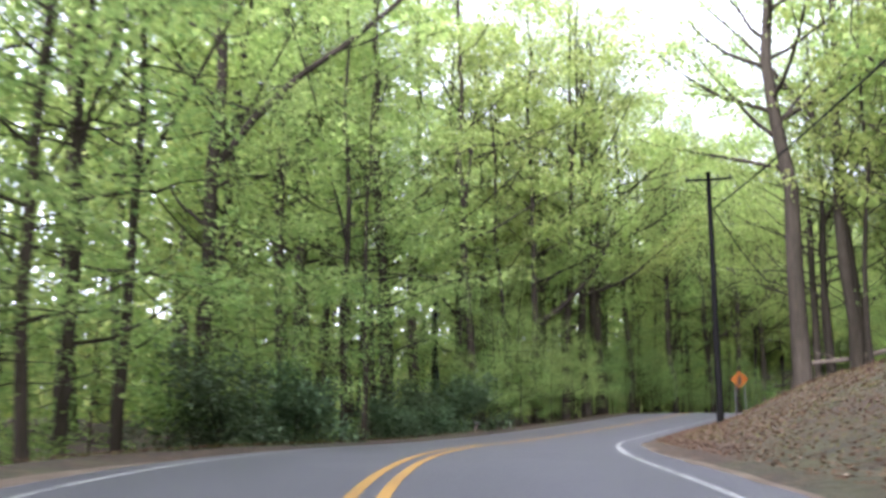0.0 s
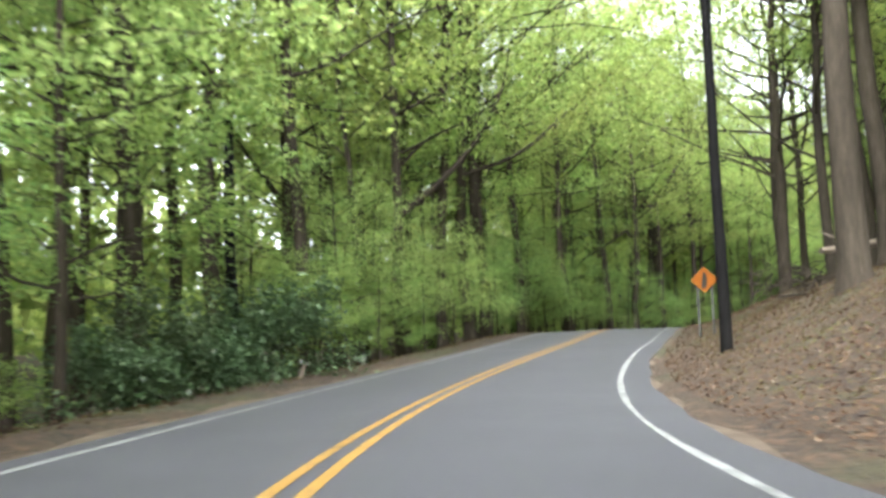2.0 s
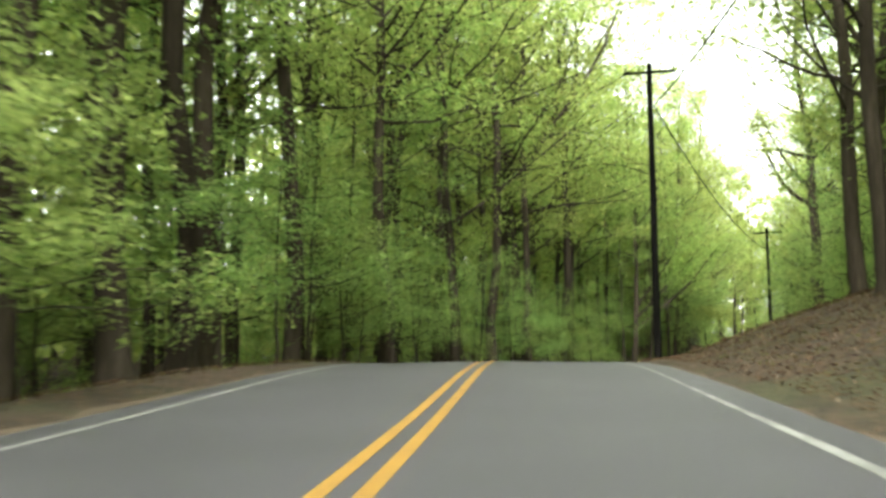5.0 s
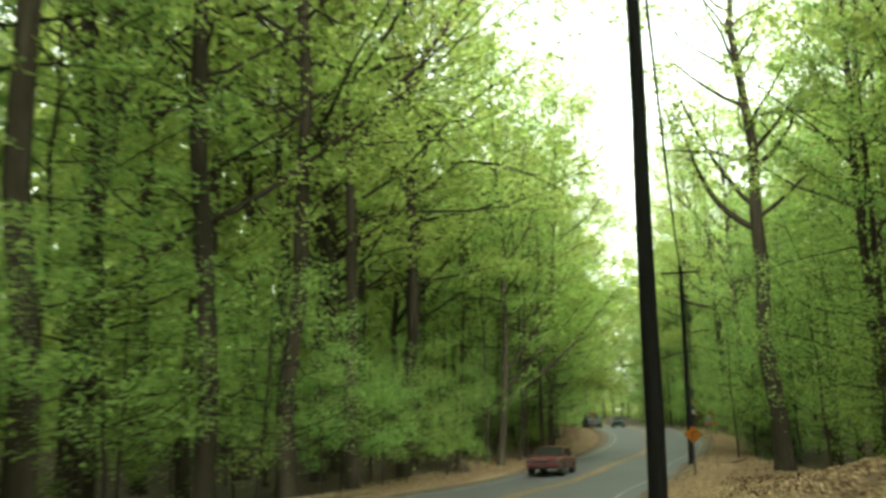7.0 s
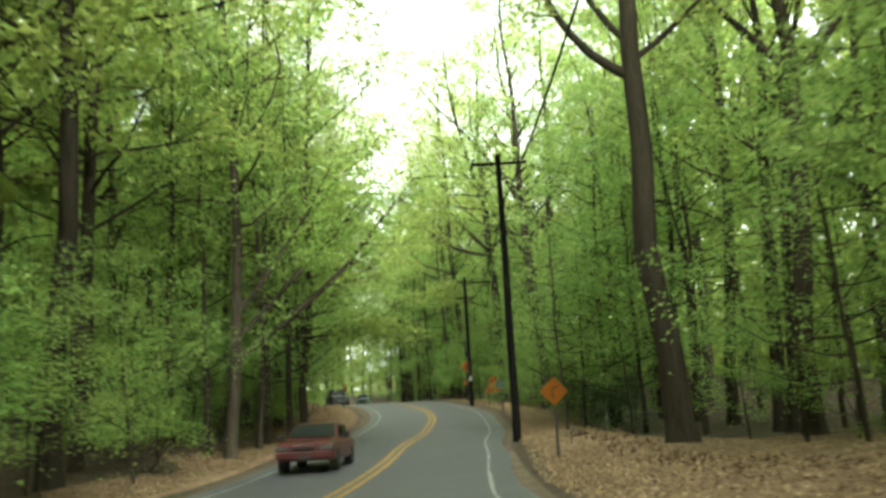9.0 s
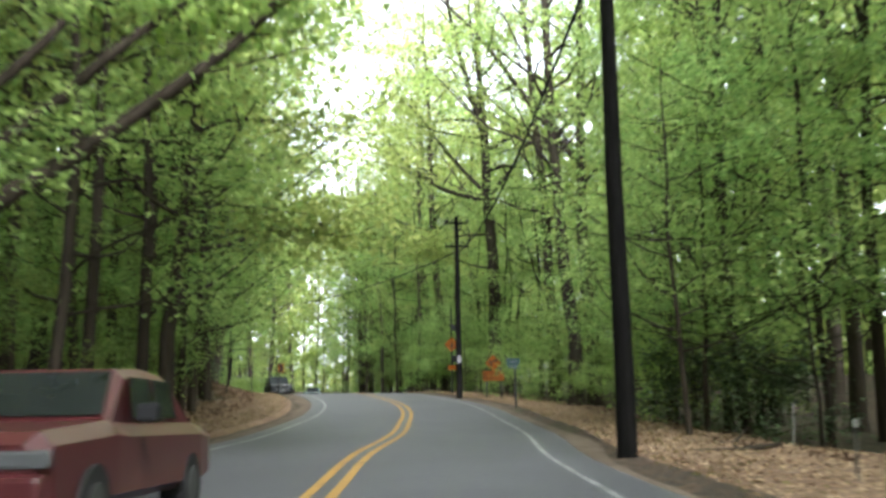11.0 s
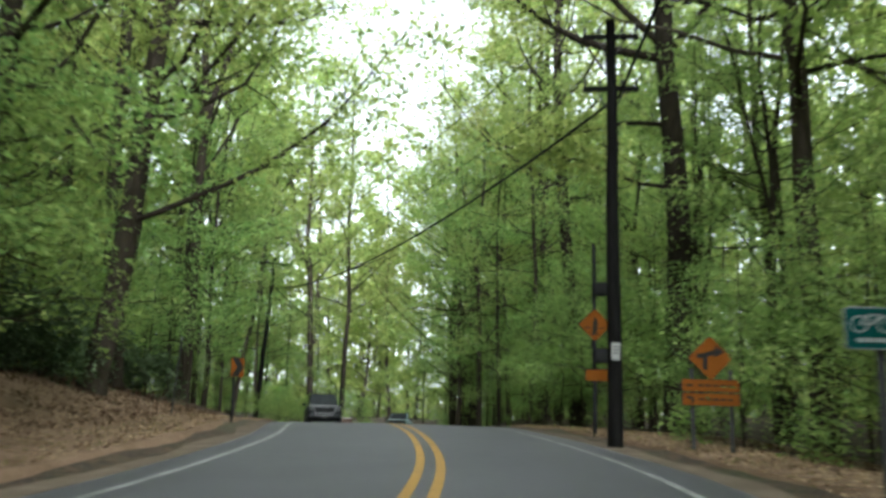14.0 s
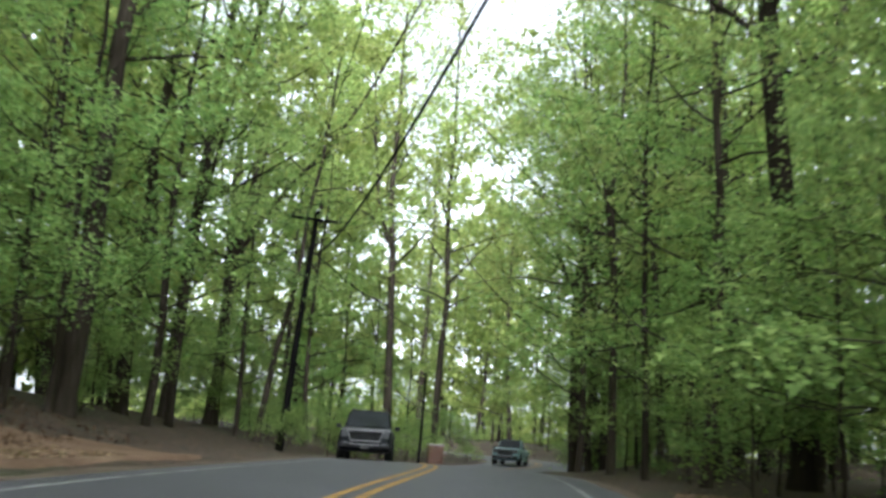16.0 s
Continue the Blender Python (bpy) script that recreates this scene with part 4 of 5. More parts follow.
for k in range(4):
    for across in (-1.05, 1.05):
        cable(pole_top(k, across, 0.12), pole_top(k + 1, across, 0.12), 0.7, 0.012, "thin bare overhead wire strung between utility poles")
    cable(pole_top(k, 0.16, 1.9), pole_top(k + 1, 0.16, 1.9), 1.1, 0.035, "thick black overhead cable strung between utility poles")
START = at_road(-30, 6.0)
cable((START[0], START[1], 9.5), pole_top(0, 0.16, 1.9), 1.0, 0.035, "thick black overhead cable strung between utility poles")
cable(pole_top(4, 0.16, 1.9), (131.0, 216.5, 15.0), 1.3, 0.03, "thick black overhead cable strung between utility poles")


# ---- road signs ----
def flat_shape(points, y, thick=0.004):
    """A flat upright shape: points (x, z), its face turned to -y."""
    bm = bmesh.new()
    vs = [bm.verts.new((x, y, z)) for x, z in points]
    f = bm.faces.new(vs)
    r = bmesh.ops.extrude_face_region(bm, geom=[f])
    bmesh.ops.translate(bm, verts=[v for v in r["geom"] if isinstance(v, bmesh.types.BMVert)], vec=(0, thick, 0))
    bmesh.ops.recalc_face_normals(bm, faces=bm.faces)
    return bm


def rounded(w, h, r, z=0.0, x=0.0):
    out = []
    for cx, cz, a0 in ((w / 2 - r, h / 2 - r, 0), (-w / 2 + r, h / 2 - r, 90), (-w / 2 + r, -h / 2 + r, 180), (w / 2 - r, -h / 2 + r, 270)):
        out += [(x + cx + r * math.cos(radians(a0 + q * 30)), z + cz + r * math.sin(radians(a0 + q * 30))) for q in range(4)]
    return out


def diamond(side, z, r=0.05):
    c = math.cos(math.pi / 4)
    return [(c * (x - zz), z + c * (x + zz)) for x, zz in rounded(side, side, r)]


def panel(root, name, outline, inner, mat, label):
    """A plate with a dark border line."""
    plate = bm_part(name, flat_shape(outline, -0.06, 0.006), SIGN_BLACK, root, label)
    bm_part("face", flat_shape(inner, -0.064, 0.004), mat, plate)
    return plate


def u_post(root, x, top, low=-0.6):
    bm = bmesh.new()
    box(bm, (0.06, 0.012, top - low), (x, 0, (top + low) / 2))
    for sx in (-1, 1):
        box(bm, (0.012, 0.035, top - low), (x + sx * 0.034, -0.016, (top + low) / 2))
    bm_part("post", bm, STEEL, root)


def sign_root(x, y, turn, label, category="road sign"):
    root = new("road_sign")
    root.matrix_world = pose(x, y, ground_height(x, y), 0, 0, turn)
    return tagged(root, label, category, "road signs")


def strokes(plate, name, lines, width, y=-0.07, mat=None):
    """Bars along the given lines (x0, z0, x1, z1), one part."""
    bm = bmesh.new()
    for x0, z0, x1, z1 in lines:
        d = math.hypot(x1 - x0, z1 - z0)
        turn = Matrix.Rotation(-math.atan2(z1 - z0, x1 - x0), 4, "Y")
        box(bm, (d + width * 0.5, 0.003, width), ((x0 + x1) / 2, y, (z0 + z1) / 2), turn)
    bm_part(name, bm, mat or SIGN_BLACK, plate)


def walker_mark(plate, z, k=1.0):
    """The sign's dark mark, kept to plain shapes."""
    bm = flat_shape([(-0.1 * k, z - 0.3 * k), (0.06 * k, z - 0.28 * k), (0.1 * k, z + 0.02 * k), (0.07 * k, z + 0.2 * k), (-0.02 * k, z + 0.26 * k), (-0.07 * k, z + 0.05 * k)], -0.071, 0.003)
    bm_part("mark", bm, SIGN_BLACK, plate)


# crossing warning on two posts on the bank
zA = 4.93 - ground_height(18.97, 59.95)
sign = sign_root(18.97, 59.95, road_turn(62), "orange-yellow diamond crossing sign on two steel posts on the bank")
u_post(sign, -0.28, zA - 0.1)
u_post(sign, 0.28, zA - 0.1)
plate = panel(sign, "diamond_plate", diamond(0.79, zA), diamond(0.75, zA), SIGN_ORANGE, "orange-yellow diamond plate")
walker_mark(plate, zA, 1.2)
# plain warning diamond by the third pole
zD = 4.67 - ground_height(57.2, 116.73)
sign = sign_root(57.2, 116.73, road_turn(133), "faded orange diamond warning sign on a single thin post")
u_post(sign, 0, zD + 0.3)
plate = panel(sign, "diamond_plate", diamond(0.63, zD), diamond(0.6, zD), SIGN_ORANGE, "faded orange diamond plate")
strokes(plate, "arrow", [(-0.05, zD - 0.2, -0.05, zD + 0.08), (-0.05, zD + 0.08, 0.15, zD + 0.16)], 0.05)
# junction warning with two name plates
zC = 6.56 - ground_height(88.35, 147.73)
sign = sign_root(88.35, 147.73, road_turn(181), "orange diamond junction sign above two lettered plates on two posts")
u_post(sign, -0.35, zC - 0.2)
u_post(sign, 0.4, zC - 0.2)
plate = panel(sign, "diamond_plate", diamond(0.63, zC), diamond(0.6, zC), SIGN_ORANGE, "orange diamond plate with a black junction arrow")
strokes(plate, "arrow", [(-0.1, zC - 0.2, -0.1, zC + 0.05), (-0.24, zC + 0.04, -0.1, zC + 0.05), (-0.1, zC + 0.06, 0.1, zC + 0.12)], 0.085)
bm_part("arrow_head", flat_shape([(0.08, zC + 0.02), (0.28, zC + 0.12), (0.1, zC + 0.23)], -0.071, 0.003), SIGN_BLACK, plate)
for q, zz in enumerate((zC - 0.52, zC - 0.78)):
    name_plate = panel(sign, "name_plate", rounded(1.14, 0.25, 0.03, zz), rounded(1.1, 0.215, 0.02, zz), SIGN_ORANGE, "orange plate with an arrow and lettering too blurred to read")
    strokes(name_plate, "arrow", [(-0.47, zz, -0.37, zz)] if q == 0 else [(-0.36, zz - 0.07, -0.36, zz + 0.02), (-0.36, zz + 0.02, -0.47, zz + 0.04)], 0.05)
    strokes(name_plate, "lettering_bar", [(-0.24 + 0.14 * j, zz, -0.15 + 0.14 * j, zz) for j in range(5)], 0.04)
# crossing sign with two beacons
zB = 8.06 - ground_height(92.0, 153.9)
sign = sign_root(92.0, 153.9, road_turn(192), "orange diamond crossing sign with two black beacons on a dark post")
bm_part("post", rod(bmesh.new(), (0, 0, -0.6), (0, 0, zB + 2.2), 0.06, 0.05, 14), BLACK, sign, "dark round post")
plate = panel(sign, "diamond_plate", diamond(0.65, zB), diamond(0.61, zB), SIGN_ORANGE, "orange diamond plate")
walker_mark(plate, zB, 0.8)
for stroke in ((-0.29, zB - 0.08, -0.11, zB - 0.08), (0.11, zB - 0.08, 0.29, zB - 0.08), (-0.1, zB - 0.25, 0.1, zB - 0.25)):
    strokes(plate, "stripe", [stroke], 0.025)
for zz in (zB + 0.95, zB - 0.82):
    beacon = bm_part("beacon", box(bmesh.new(), (0.36, 0.2, 0.36), (0.14, -0.1, zz), bevel=0.03), BLACK, sign, "black boxy beacon")
    bm = rod(bmesh.new(), (0.14, -0.2, zz), (0.14, -0.235, zz), 0.13, 0.13, 20)
    bm_part("lens", bm, SIGN_BLACK, beacon)
plaque = panel(sign, "plaque", rounded(0.62, 0.32, 0.03, zB - 1.32, 0.04), rounded(0.58, 0.28, 0.02, zB - 1.32, 0.04), SIGN_ORANGE, "small orange plaque")
# bicycle route sign
zE = 6.0 - ground_height(81.9, 141.2)
sign = sign_root(81.9, 141.2, road_turn(171), "green bicycle route sign on a single steel post")
u_post(sign, 0.08, zE + 0.1)
plate = bm_part("plate", flat_shape(rounded(0.56, 0.43, 0.04, zE), -0.06, 0.006), SIGN_WHITE, sign)
bm_part("face", flat_shape(rounded(0.535, 0.405, 0.035, zE), -0.064, 0.004), SIGN_GREEN, plate, "green sheeting")
for cx in (-0.13, 0.13):
    ring = [(cx + 0.08 * math.cos(q * math.pi / 8), zE + 0.04 + 0.08 * math.sin(q * math.pi / 8)) for q in range(17)]
    strokes(plate, "wheel_mark", [(*a, *b) for a, b in zip(ring[:-1], ring[1:])], 0.014, mat=SIGN_WHITE)
strokes(plate, "frame_mark", [(-0.13, zE + 0.04, -0.05, zE + 0.13), (-0.05, zE + 0.13, 0.08, zE + 0.13), (0.08, zE + 0.13, 0.13, zE + 0.04), (-0.05, zE + 0.13, 0.0, zE + 0.04), (0.0, zE + 0.04, 0.08, zE + 0.13), (-0.13, zE + 0.04, 0.0, zE + 0.04)], 0.013, mat=SIGN_WHITE)
strokes(plate, "lettering_bar", [(-0.15 + 0.085 * j, zE - 0.12, -0.1 + 0.085 * j, zE - 0.12) for j in range(4)], 0.04, mat=SIGN_WHITE)
# chevron on the outside of the bend
zF = 6.92 - ground_height(85.9, 162.0)
sign = sign_root(85.9, 162.0, road_turn(185) + 36, "orange chevron board on a dark post on the bank")
bm_part("post", box(bmesh.new(), (0.07, 0.05, zF + 0.8), (-0.06, 0, (zF - 0.2) / 2), bevel=0.008), BLACK, sign)
plate = panel(sign, "plate", rounded(0.44, 0.56, 0.03, zF), rounded(0.42, 0.54, 0.02, zF), SIGN_ORANGE, "orange plate with a black chevron")
bm_part("chevron_mark", flat_shape([(-0.19, zF + 0.26), (0.02, zF + 0.26), (0.19, zF), (0.02, zF - 0.26), (-0.19, zF - 0.26), (-0.02, zF)], -0.071, 0.003), SIGN_BLACK, plate)
# notice on the fourth pole
x, y = 89.15, 150.77
notice = new("pole_notice")
notice.matrix_world = pose(x, y, 6.93, 0, 0, road_turn(186))
bm_part("sheet", box(bmesh.new(), (0.2, 0.012, 0.38), (-0.02, -0.185, 0), bevel=0.003), SIGN_WHITE, notice)
strokes(notice, "lettering_bar", [(-0.08, 0.1, 0.05, 0.1), (-0.08, 0.03, 0.05, 0.03), (-0.08, -0.04, 0.03, -0.04)], 0.025, -0.194)
tagged(notice, "small white notice nailed to the dark utility pole", "notice")


# ---- small things by the road ----
def marker_post(x, y, h, mat, label):
    root = new("marker_post")
    root.matrix_world = pose(x, y, ground_height(x, y), 3, 2, 30)
    bm_part("post", box(bmesh.new(), (0.05, 0.03, h + 0.3), (0, 0, (h - 0.3) / 2), bevel=0.006), mat, root)
    bm_part("cap", box(bmesh.new(), (0.07, 0.04, 0.1), (0, 0, h), bevel=0.01), SIGN_WHITE, root, "pale cap")
    tagged(root, label, "marker post", "marker posts")


marker_post(*(float(v) for v in at_road(141, 6.2)), 0.7, STEEL, "low thin marker post with a pale cap on the verge")
marker_post(*(float(v) for v in at_road(150, 8.4)), 0.9, SIGN_WHITE, "low thin white marker post on the verge")
marker_post(84.3, 162.6, 2.2, STEEL, "tall thin grey marker post on the bank")


def hydrant(x, y):
    root = new("fire_hydrant")
    root.matrix_world = pose(x, y, ground_height(x, y), 0, 0, 40) @ Matrix.Scale(0.66, 4)
    bm = bmesh.new()
    rod(bm, (0, 0, -0.1), (0, 0, 0.05), 0.16, 0.16, 16)
    rod(bm, (0, 0, 0.05), (0, 0, 0.5), 0.1, 0.095, 16)
    bm_part("barrel", bm, SIGN_WHITE, root)
    bm = bmesh.new()
    rod(bm, (0, 0, 0.5), (0, 0, 0.56), 0.135, 0.135, 16)
    rod(bm, (0, 0, 0.56), (0, 0, 0.68), 0.125, 0.05, 16)
    rod(bm, (0, 0, 0.68), (0, 0, 0.73), 0.03, 0.03, 6)
    bm_part("bonnet", bm, STEEL, root)
    for q in range(3):
        a = q * math.pi / 2
        bm_part("outlet", rod(bmesh.new(), (0, 0, 0.38), (0.17 * math.cos(a), 0.17 * math.sin(a), 0.38), 0.055, 0.06, 12), SIGN_WHITE, root)
    tagged(root, "white fire hydrant with a grey bonnet on the grassy verge", "fire hydrant")


hydrant(5.22, 60.5)


def pale_stump(x, y):
    rng = np.random.default_rng(3)
    root = new("broken_stump")
    root.matrix_world = pose(x, y, ground_height(x, y), 4, 12, 0)
    t = Tubes()
    t.add([(0, 0, -0.2), (0.02, 0, 0.15), (0.06, 0.02, 0.42)], [0.11, 0.085, 0.06], 9)
    part("stump", t.mesh("stump", DEADWOOD), root)
    t = Tubes()
    for q in range(5):
        t.add(bent((0.05, 0.02, 0.38), (math.cos(q), math.sin(q), 0.9), 0.22, rng, 3, -0.4), [0.03, 0.025, 0.018, 0.006], 5)
    part("splinters", t.mesh("splinters", SIGN_WHITE), root, "bleached pale splinters")
    tagged(root, "short broken stump with bleached splinters on the verge", "stump")


pale_stump(2.72, 51.7)


def brush_pile(x, y):
    rng = np.random.default_rng(8)
    root = new("brush_pile")
    root.matrix_world = pose(x, y, ground_height(x, y), 0, 0, 20)
    for q in range(80):
        t = Tubes()
        a = rng.uniform(0, 6.28)
        p = np.array([rng.normal(0, 1.3), rng.normal(0, 0.7), rng.uniform(0, 0.7)])
        t.add(bent(p, (math.cos(a), 0.6 * math.sin(a), rng.uniform(-0.2, 0.5)), rng.uniform(0.7, 1.9), rng, 4, -0.2, 0.2), np.linspace(0.03, 0.008, 5), 4)
        part("branch", t.mesh("branch", BARK), root)
    tagged(root, "heap of cut brown branches on the bank", "brush pile")
    log = new("fallen_log")
    log.matrix_world = pose(x + 2.6, y - 0.6, ground_height(x + 2.6, y - 0.6) + 0.75, 0, -5, 8)
    t = Tubes()
    t.add(bent((-3.0, 0, 0.1), (1, 0.1, -0.02), 7.5, rng, 8, 0.1, 0.04), np.linspace(0.12, 0.2, 9), 9)
    part("trunk", t.mesh("log", DEADWOOD), log)
    t = Tubes()
    t.add(bent((-1.2, 0, 0.1), (-0.8, 0.5, 0.3), 1.6, rng, 4, 0.1, 0.15), np.linspace(0.06, 0.02, 5), 5)
    part("branch_stub", t.mesh("stub", DEADWOOD), log)
    t = Tubes()
    t.add([(0.6, 0.1, -1.3), (0.5, 0.1, 0.1)], [0.14, 0.12], 7)
    part("prop", t.mesh("prop", DEADWOOD), log)
    tagged(log, "grey fallen log lying on the brush heap", "log")


brush_pile(22.0, 56.6)


def roadside_log(s, u, long, r, turn, name="fallen_log"):
    rng = np.random.default_rng(int(s))
    x, y = (float(v) for v in at_road(s, u))
    root = new(name)
    root.matrix_world = pose(x, y, ground_height(x, y) + r * 0.5, 0, 0, turn)
    t = Tubes()
    t.add(bent((-long / 2, 0, 0), (1, 0, 0), long, rng, 6, 0.0, 0.05), np.linspace(r, r * 0.6, 7), 8)
    part("trunk", t.mesh("log", BARK), root)
    t = Tubes()
    t.add(bent((0, 0, 0), (0.5, 0.6, 0.5), long * 0.35, rng, 3, 0.1, 0.15), np.linspace(r * 0.5, 0.01, 4), 5)
    part("branch_stub", t.mesh("stub", BARK), root)
    tagged(root, "dark fallen log lying in the leaf litter", "log", "fallen logs")


roadside_log(138, -7.4, 3.4, 0.13, -20)
roadside_log(143, -8.2, 2.6, 0.1, 30)
roadside_log(150, 7.2, 2.4, 0.09, -60)
roadside_log(147, 6.6, 1.8, 0.07, -30)
roadside_log(60, 9.5, 2.2, 0.07, 10)


def brick_pier(x, y, w, h):
    root = new("brick_pier")
    root.matrix_world = pose(x, y, ground_height(x, y), 0, 0, -25)
    bm_part("core", box(bmesh.new(), (w - 0.03, w - 0.03, h + 0.2), (0, 0, (h - 0.2) / 2)), MORTAR, root)
    me = bpy.data.meshes.new("brick")
    bm = box(bmesh.new(), (0.21, 0.1, 0.06))
    bm.to_mesh(me)
    bm.free()
    me.materials.append(BRICK)
    n = int(w / 0.22)
    for c in range(int(h / 0.075)):
        for side in range(4):
            for q in range(n):
                ob = part("brick", me, root)
                a = side * math.pi / 2
                px, py = (q - (n - 1) / 2) * 0.22 + (0.05 if c % 2 else -0.05), -w / 2 + 0.045
                ob.matrix_local = pose(px * math.cos(a) - py * math.sin(a), px * math.sin(a) + py * math.cos(a), 0.04 + c * 0.075, 0, 0, math.degrees(a))
    bm_part("cap", box(bmesh.new(), (w + 0.12, w + 0.12, 0.1), (0, 0, h + 0.05), bevel=0.02), MORTAR, root)
    tagged(root, "square red brick pier beside the road", "pier")


brick_pier(119.6, 206.1, 0.9, 1.2)
slender = new("slender_post")
slender.matrix_world = pose(115.2, 200.6, ground_height(115.2, 200.6), 1, 1, 0)
t = Tubes()
t.add([(0, 0, -0.4), (0.02, 0, 2.5), (0.0, 0.02, 5.2)], [0.09, 0.08, 0.06], 10)
part("post", t.mesh("slender", POLE_WOOD), slender)
tagged(slender, "slender dark wooden post by the road", "post")


# ---- vehicles ----
def paint(name, colour, rough=0.3, gloss=0.3):
    m, n, l = material(name)
    p, o = n.new("ShaderNodeBsdfPrincipled"), n.new("ShaderNodeOutputMaterial")
    tc = n.new("ShaderNodeTexCoord")
    d = noise_node(n, l, 3.0, 5, tc.outputs["Object"])
    r = ramp_node(n, l, d.outputs[0], [(0.3, tuple(c * 0.85 for c in colour)), (0.7, colour)])
    l.new(r.outputs[0], p.inputs["Base Color"])
    p.inputs["Roughness"].default_value, p.inputs["Specular IOR Level"].default_value = rough, gloss
    l.new(p.outputs[0], o.inputs[0])
    return m


GLASS = paint("dark_window_glass", (0.02, 0.024, 0.026), 0.08)
RUBBER = surface("tyre_rubber", [(0.3, (0.012, 0.012, 0.012)), (0.7, (0.025, 0.025, 0.025))], 6, 40, 0.85, 0.2)
CHROME = paint("chrome", (0.11, 0.11, 0.118), 0.3)
LAMP = paint("headlight_glass", (0.06, 0.063, 0.066), 0.2, 0.15)


def vehicle(name, x, y, z, turn, L, Wd, belt, roof, hood, cabin, mat, label, category, big_grille):
    """A road vehicle that faces -y. cabin: where the glass begins and ends, from the front; hood: height of the bonnet."""
    root = new(name)
    root.matrix_world = pose(x, y, z, 0, 0, turn)
    f = -L / 2
    w = Wd / 2

    def loft(sections):
        bm = bmesh.new()
        rings = []
        for yy, half, lo, hi, rnd in sections:
            pts = [(-half, lo + rnd), (-half + rnd, lo), (half - rnd, lo), (half, lo + rnd), (half, hi - rnd * 1.5), (half - rnd * 1.5, hi), (-half + rnd * 1.5, hi), (-half, hi - rnd * 1.5)]
            rings.append([bm.verts.new((px, yy, pz)) for px, pz in pts])
        for a, b in zip(rings[:-1], rings[1:]):
            for q in range(8):
                bm.faces.new((a[q], a[(q + 1) % 8], b[(q + 1) % 8], b[q]))
        bm.faces.new(rings[0][::-1])
        bm.faces.new(rings[-1])
        bmesh.ops.recalc_face_normals(bm, faces=bm.faces)
        return bm

    c0, c1 = f + cabin[0], f + cabin[1]
    bm_part("body", loft([(f, w * 0.86, 0.42, hood - 0.12, 0.06), (f + 0.12, w * 0.95, 0.32, hood - 0.03, 0.07), (c0, w, 0.3, hood + 0.05, 0.08), (c0 + 0.3, w, 0.3, belt, 0.08), (c1, w, 0.3, belt, 0.08), (L / 2 - 0.1, w * 0.96, 0.34, belt - 0.04, 0.08), (L / 2, w * 0.88, 0.45, belt - 0.12, 0.08)]), mat, root)
    s0, s1 = c0 + 0.75 * (roof - belt) / 0.6, c1 - (0.25 if big_grille else 0.75) * (roof - belt) / 0.6
    bm_part("cabin", loft([(c0 + 0.02, w * 0.9, belt - 0.1, belt + 0.03, 0.04), (s0, w * 0.78, belt - 0.1, roof - 0.03, 0.06), ((s0 + s1) / 2, w * 0.8, belt - 0.1, roof, 0.06), (s1, w * 0.78, belt - 0.1, roof - 0.03, 0.06), (c1 - 0.02, w * 0.88, belt - 0.1, belt + 0.03, 0.04)]), mat, root)
    # windscreen and side windows lie just proud of the cabin
    bm = bmesh.new()
    q = [bm.verts.new(v) for v in ((-w * 0.82, c0 + 0.06, belt + 0.05), (w * 0.82, c0 + 0.06, belt + 0.05), (w * 0.7, s0 - 0.06, roof - 0.07), (-w * 0.7, s0 - 0.06, roof - 0.07))]
    bmesh.ops.solidify(bm, geom=[bm.faces.new(q)], thickness=0.02)
    bmesh.ops.translate(bm, verts=bm.verts, vec=(0, -0.03, 0.015))
    bm_part("windscreen", bm, GLASS, root)
    for sx in (-1, 1):
        mid = (s0 + s1) / 2
        for a, b in ((s0 + 0.05, mid - 0.06), (mid + 0.06, s1 - 0.05)):
            bm = bmesh.new()
            q = [bm.verts.new(v) for v in ((sx * w * 0.905, a - 0.1, belt + 0.04), (sx * w * 0.905, b, belt + 0.04), (sx * w * 0.815, b, roof - 0.1), (sx * w * 0.815, a, roof - 0.1))]
            bmesh.ops.solidify(bm, geom=[bm.faces.new(q)], thickness=0.015)
            bm_part("side_window", bm, GLASS, root)
        mirror = bm_part("mirror", box(bmesh.new(), (0.2, 0.12, 0.16), (sx * (w + 0.12), c0 + 0.35, belt + 0.08), bevel=0.04), BLACK, root)
        bm_part("headlight", box(bmesh.new(), (0.3 if big_grille else 0.42, 0.1, 0.26 if big_grille else 0.13), (sx * w * 0.74, f + 0.03, hood - 0.22), bevel=0.03), LAMP, root)
        if big_grille:
            bm_part("fog_lamp", box(bmesh.new(), (0.2, 0.06, 0.09), (sx * w * 0.7, f - 0.05, 0.56), bevel=0.02), LAMP, root)
            bm_part("wheel_arch", rod(bmesh.new(), (sx * (w - 0.02), f + 0.85, 0.4), (sx * (w + 0.03), f + 0.85, 0.4), 0.45, 0.43, 20), BLACK, root)
        for yy in (f + 0.85, L / 2 - 0.95):
            r = 0.37 if big_grille else 0.32
            tyre = bm_part("wheel", rod(bmesh.new(), (sx * (w - 0.24), yy, r), (sx * (w + 0.01), yy, r), r, r, 24), RUBBER, root)
            bm_part("rim", rod(bmesh.new(), (sx * (w - 0.02), yy, r), (sx * (w + 0.02), yy, r), r * 0.62, r * 0.55, 16), STEEL, tyre)
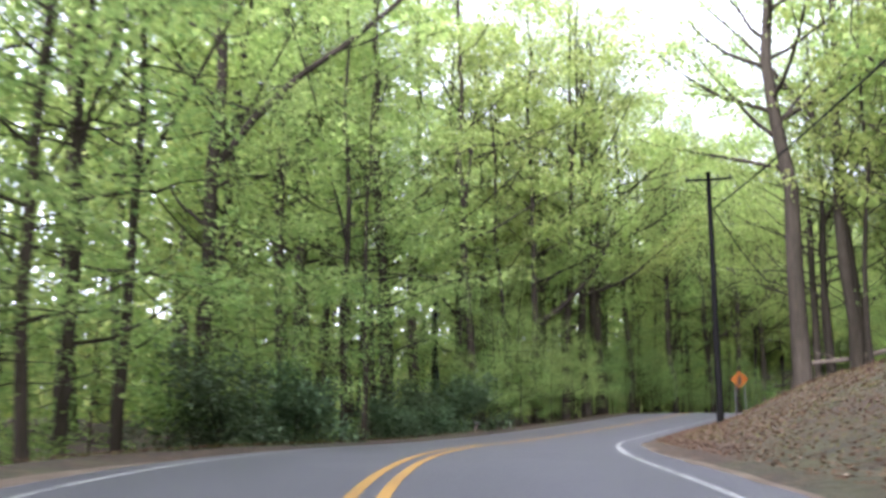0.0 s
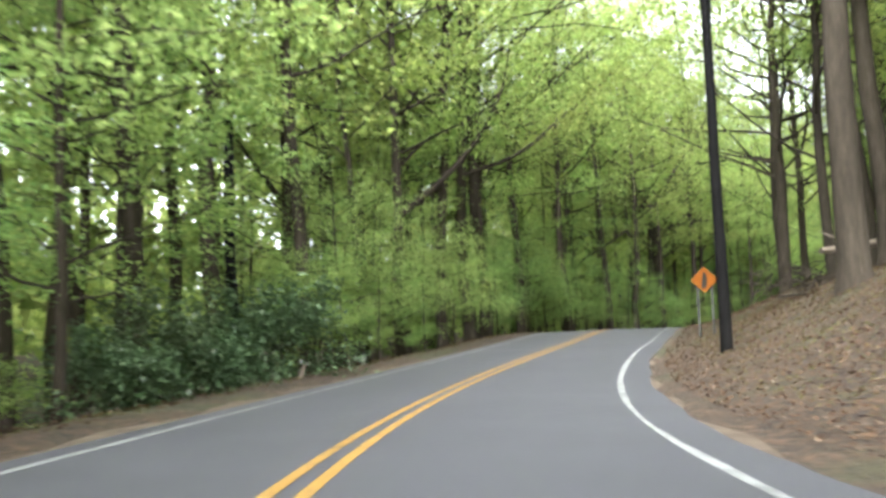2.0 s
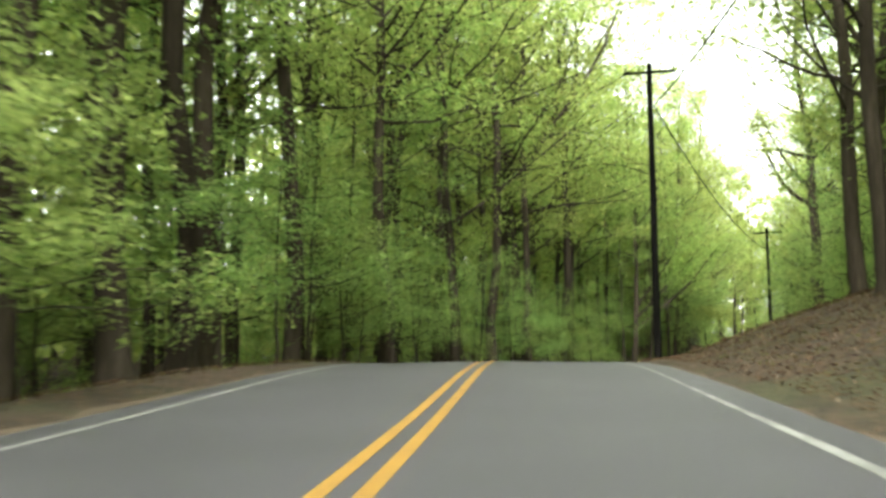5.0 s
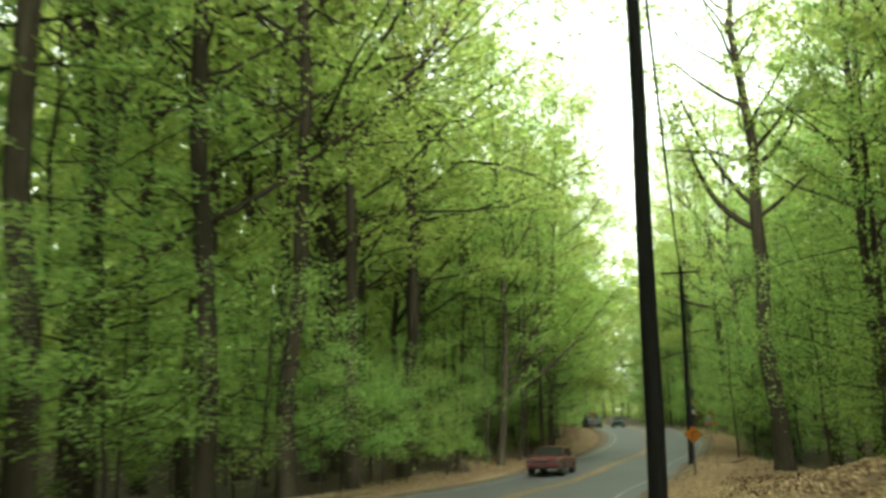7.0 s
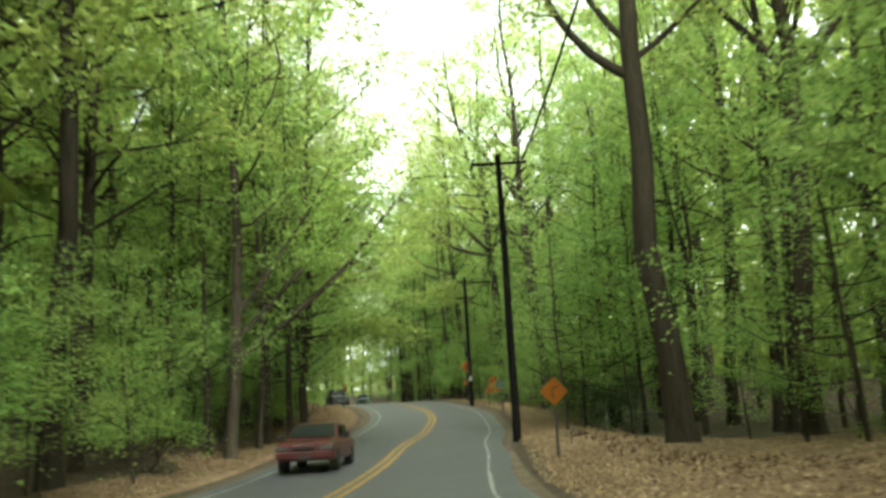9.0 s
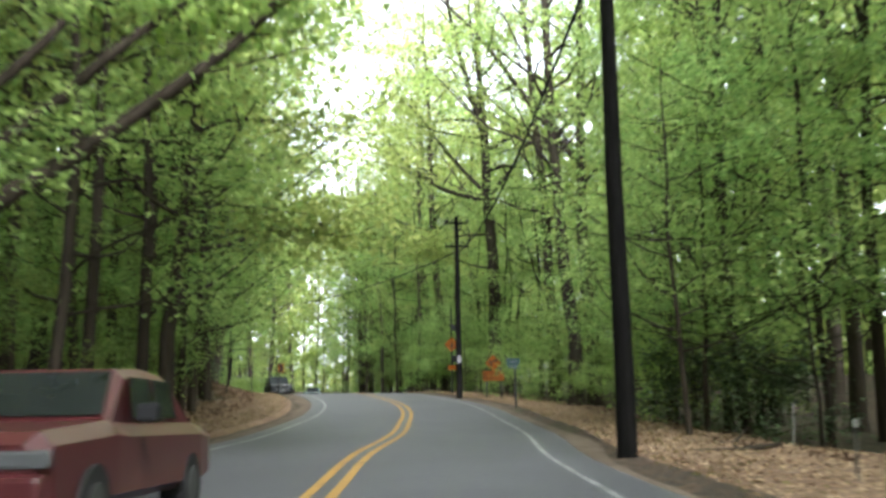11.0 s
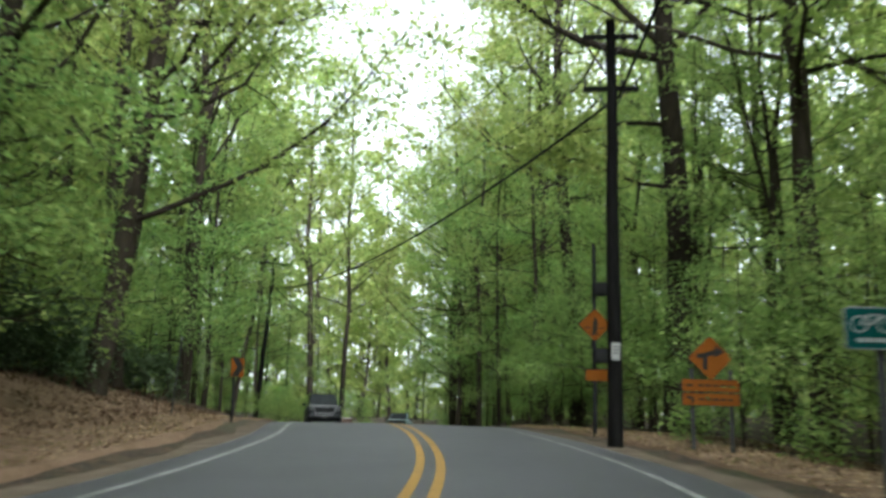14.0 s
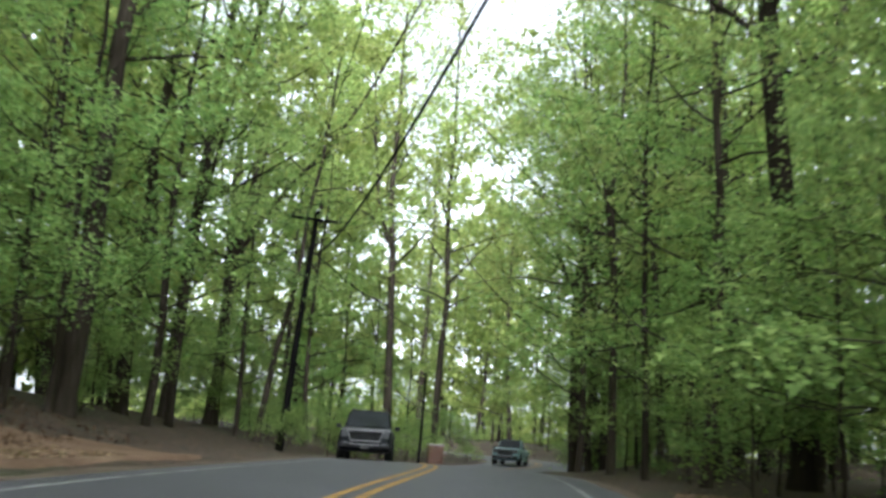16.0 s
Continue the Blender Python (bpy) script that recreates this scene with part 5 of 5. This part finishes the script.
    if big_grille:
        # wide grille in a bright frame that narrows downwards
        gt, gb, z1, z0 = w * 0.66, w * 0.52, hood - 0.1, hood - 0.46
        bm = bmesh.new()
        q = [bm.verts.new(v) for v in ((-gt, f - 0.02, z1), (gt, f - 0.02, z1), (gb, f - 0.02, z0), (-gb, f - 0.02, z0))]
        bmesh.ops.solidify(bm, geom=[bm.faces.new(q)], thickness=0.05)
        grille = bm_part("grille", bm, BLACK, root)
        for a, b in (((-gt, z1), (gt, z1)), ((gt, z1), (gb, z0)), ((gb, z0), (-gb, z0)), ((-gb, z0), (-gt, z1))):
            bm_part("frame_bar", rod(bmesh.new(), (a[0], f - 0.05, a[1]), (b[0], f - 0.05, b[1]), 0.022, sides=8), CHROME, grille)
        for q in range(3):
            zz = z1 - 0.09 * (q + 1)
            bm_part("grille_bar", box(bmesh.new(), (gb * 2.0, 0.025, 0.02), (0, f - 0.035, zz), bevel=0.005), STEEL, grille)
        bm_part("bonnet_trim", rod(bmesh.new(), (-w * 0.9, f + 0.0, hood - 0.05), (w * 0.9, f + 0.0, hood - 0.05), 0.016, sides=8), CHROME, root)
        bm_part("bumper_trim", rod(bmesh.new(), (-w * 0.55, f - 0.09, 0.53), (w * 0.55, f - 0.09, 0.53), 0.016, sides=8), CHROME, root)
        for sx in (-1, 1):
            bm_part("roof_rail", rod(bmesh.new(), (sx * w * 0.66, s0 + 0.2, roof + 0.04), (sx * w * 0.66, s1 - 0.1, roof + 0.04), 0.02, sides=8), STEEL, root)
        bm_part("roof_edge", rod(bmesh.new(), (-w * 0.72, s0 - 0.03, roof - 0.02), (w * 0.72, s0 - 0.03, roof - 0.02), 0.02, sides=8), STEEL, root)
    else:
        gw = w * 0.7
        grille = bm_part("grille", box(bmesh.new(), (gw, 0.06, 0.12), (0, f, hood - 0.27), bevel=0.02), BLACK, root)
        bm_part("grille_bar", box(bmesh.new(), (gw * 1.02, 0.03, 0.024), (0, f - 0.035, hood - 0.14), bevel=0.008), CHROME, grille)
    bm_part("bumper", box(bmesh.new(), (Wd * 0.95, 0.16, 0.2), (0, f, 0.5), bevel=0.05), BLACK if big_grille else mat, root)
    bm_part("plate", box(bmesh.new(), (0.31, 0.015, 0.13), (0, f - 0.09, 0.45), bevel=0.004), STEEL, root, "blank grey plate")
    return tagged(root, label, category, "vehicles on the road")


def on_road(s, u):
    x, y = (float(v) for v in at_road(s, u))
    return x, y, float(np.interp(s, ARC, LINE[:, 2])) - 0.012 * abs(u) + 0.004


vehicle("suv", *on_road(220.2, -2.2), -30, 4.9, 1.95, 1.12, 1.86, 1.12, (1.35, 4.75), paint("black_blue_paint", (0.006, 0.007, 0.009), 0.45, 0.08), "dark sport utility vehicle with a chrome-framed grille in the oncoming lane", "car", True)
vehicle("sedan", *on_road(138.4, -2.1), road_turn(138.4), 4.6, 1.8, 0.95, 1.45, 0.92, (1.35, 4.0), paint("dark_red_paint", (0.05, 0.012, 0.014)), "dark maroon sedan with pale headlights in the oncoming lane", "car", False)
# the pickup's teal body colour stands in for a pale windscreen reflection
vehicle("pickup", *on_road(254.0, -1.8), road_turn(254.0), 5.2, 1.9, 1.1, 1.75, 1.1, (1.4, 3.6), paint("teal_reflection_paint", (0.16, 0.27, 0.28)), "pale teal pickup standing far off among the trees", "car", True)
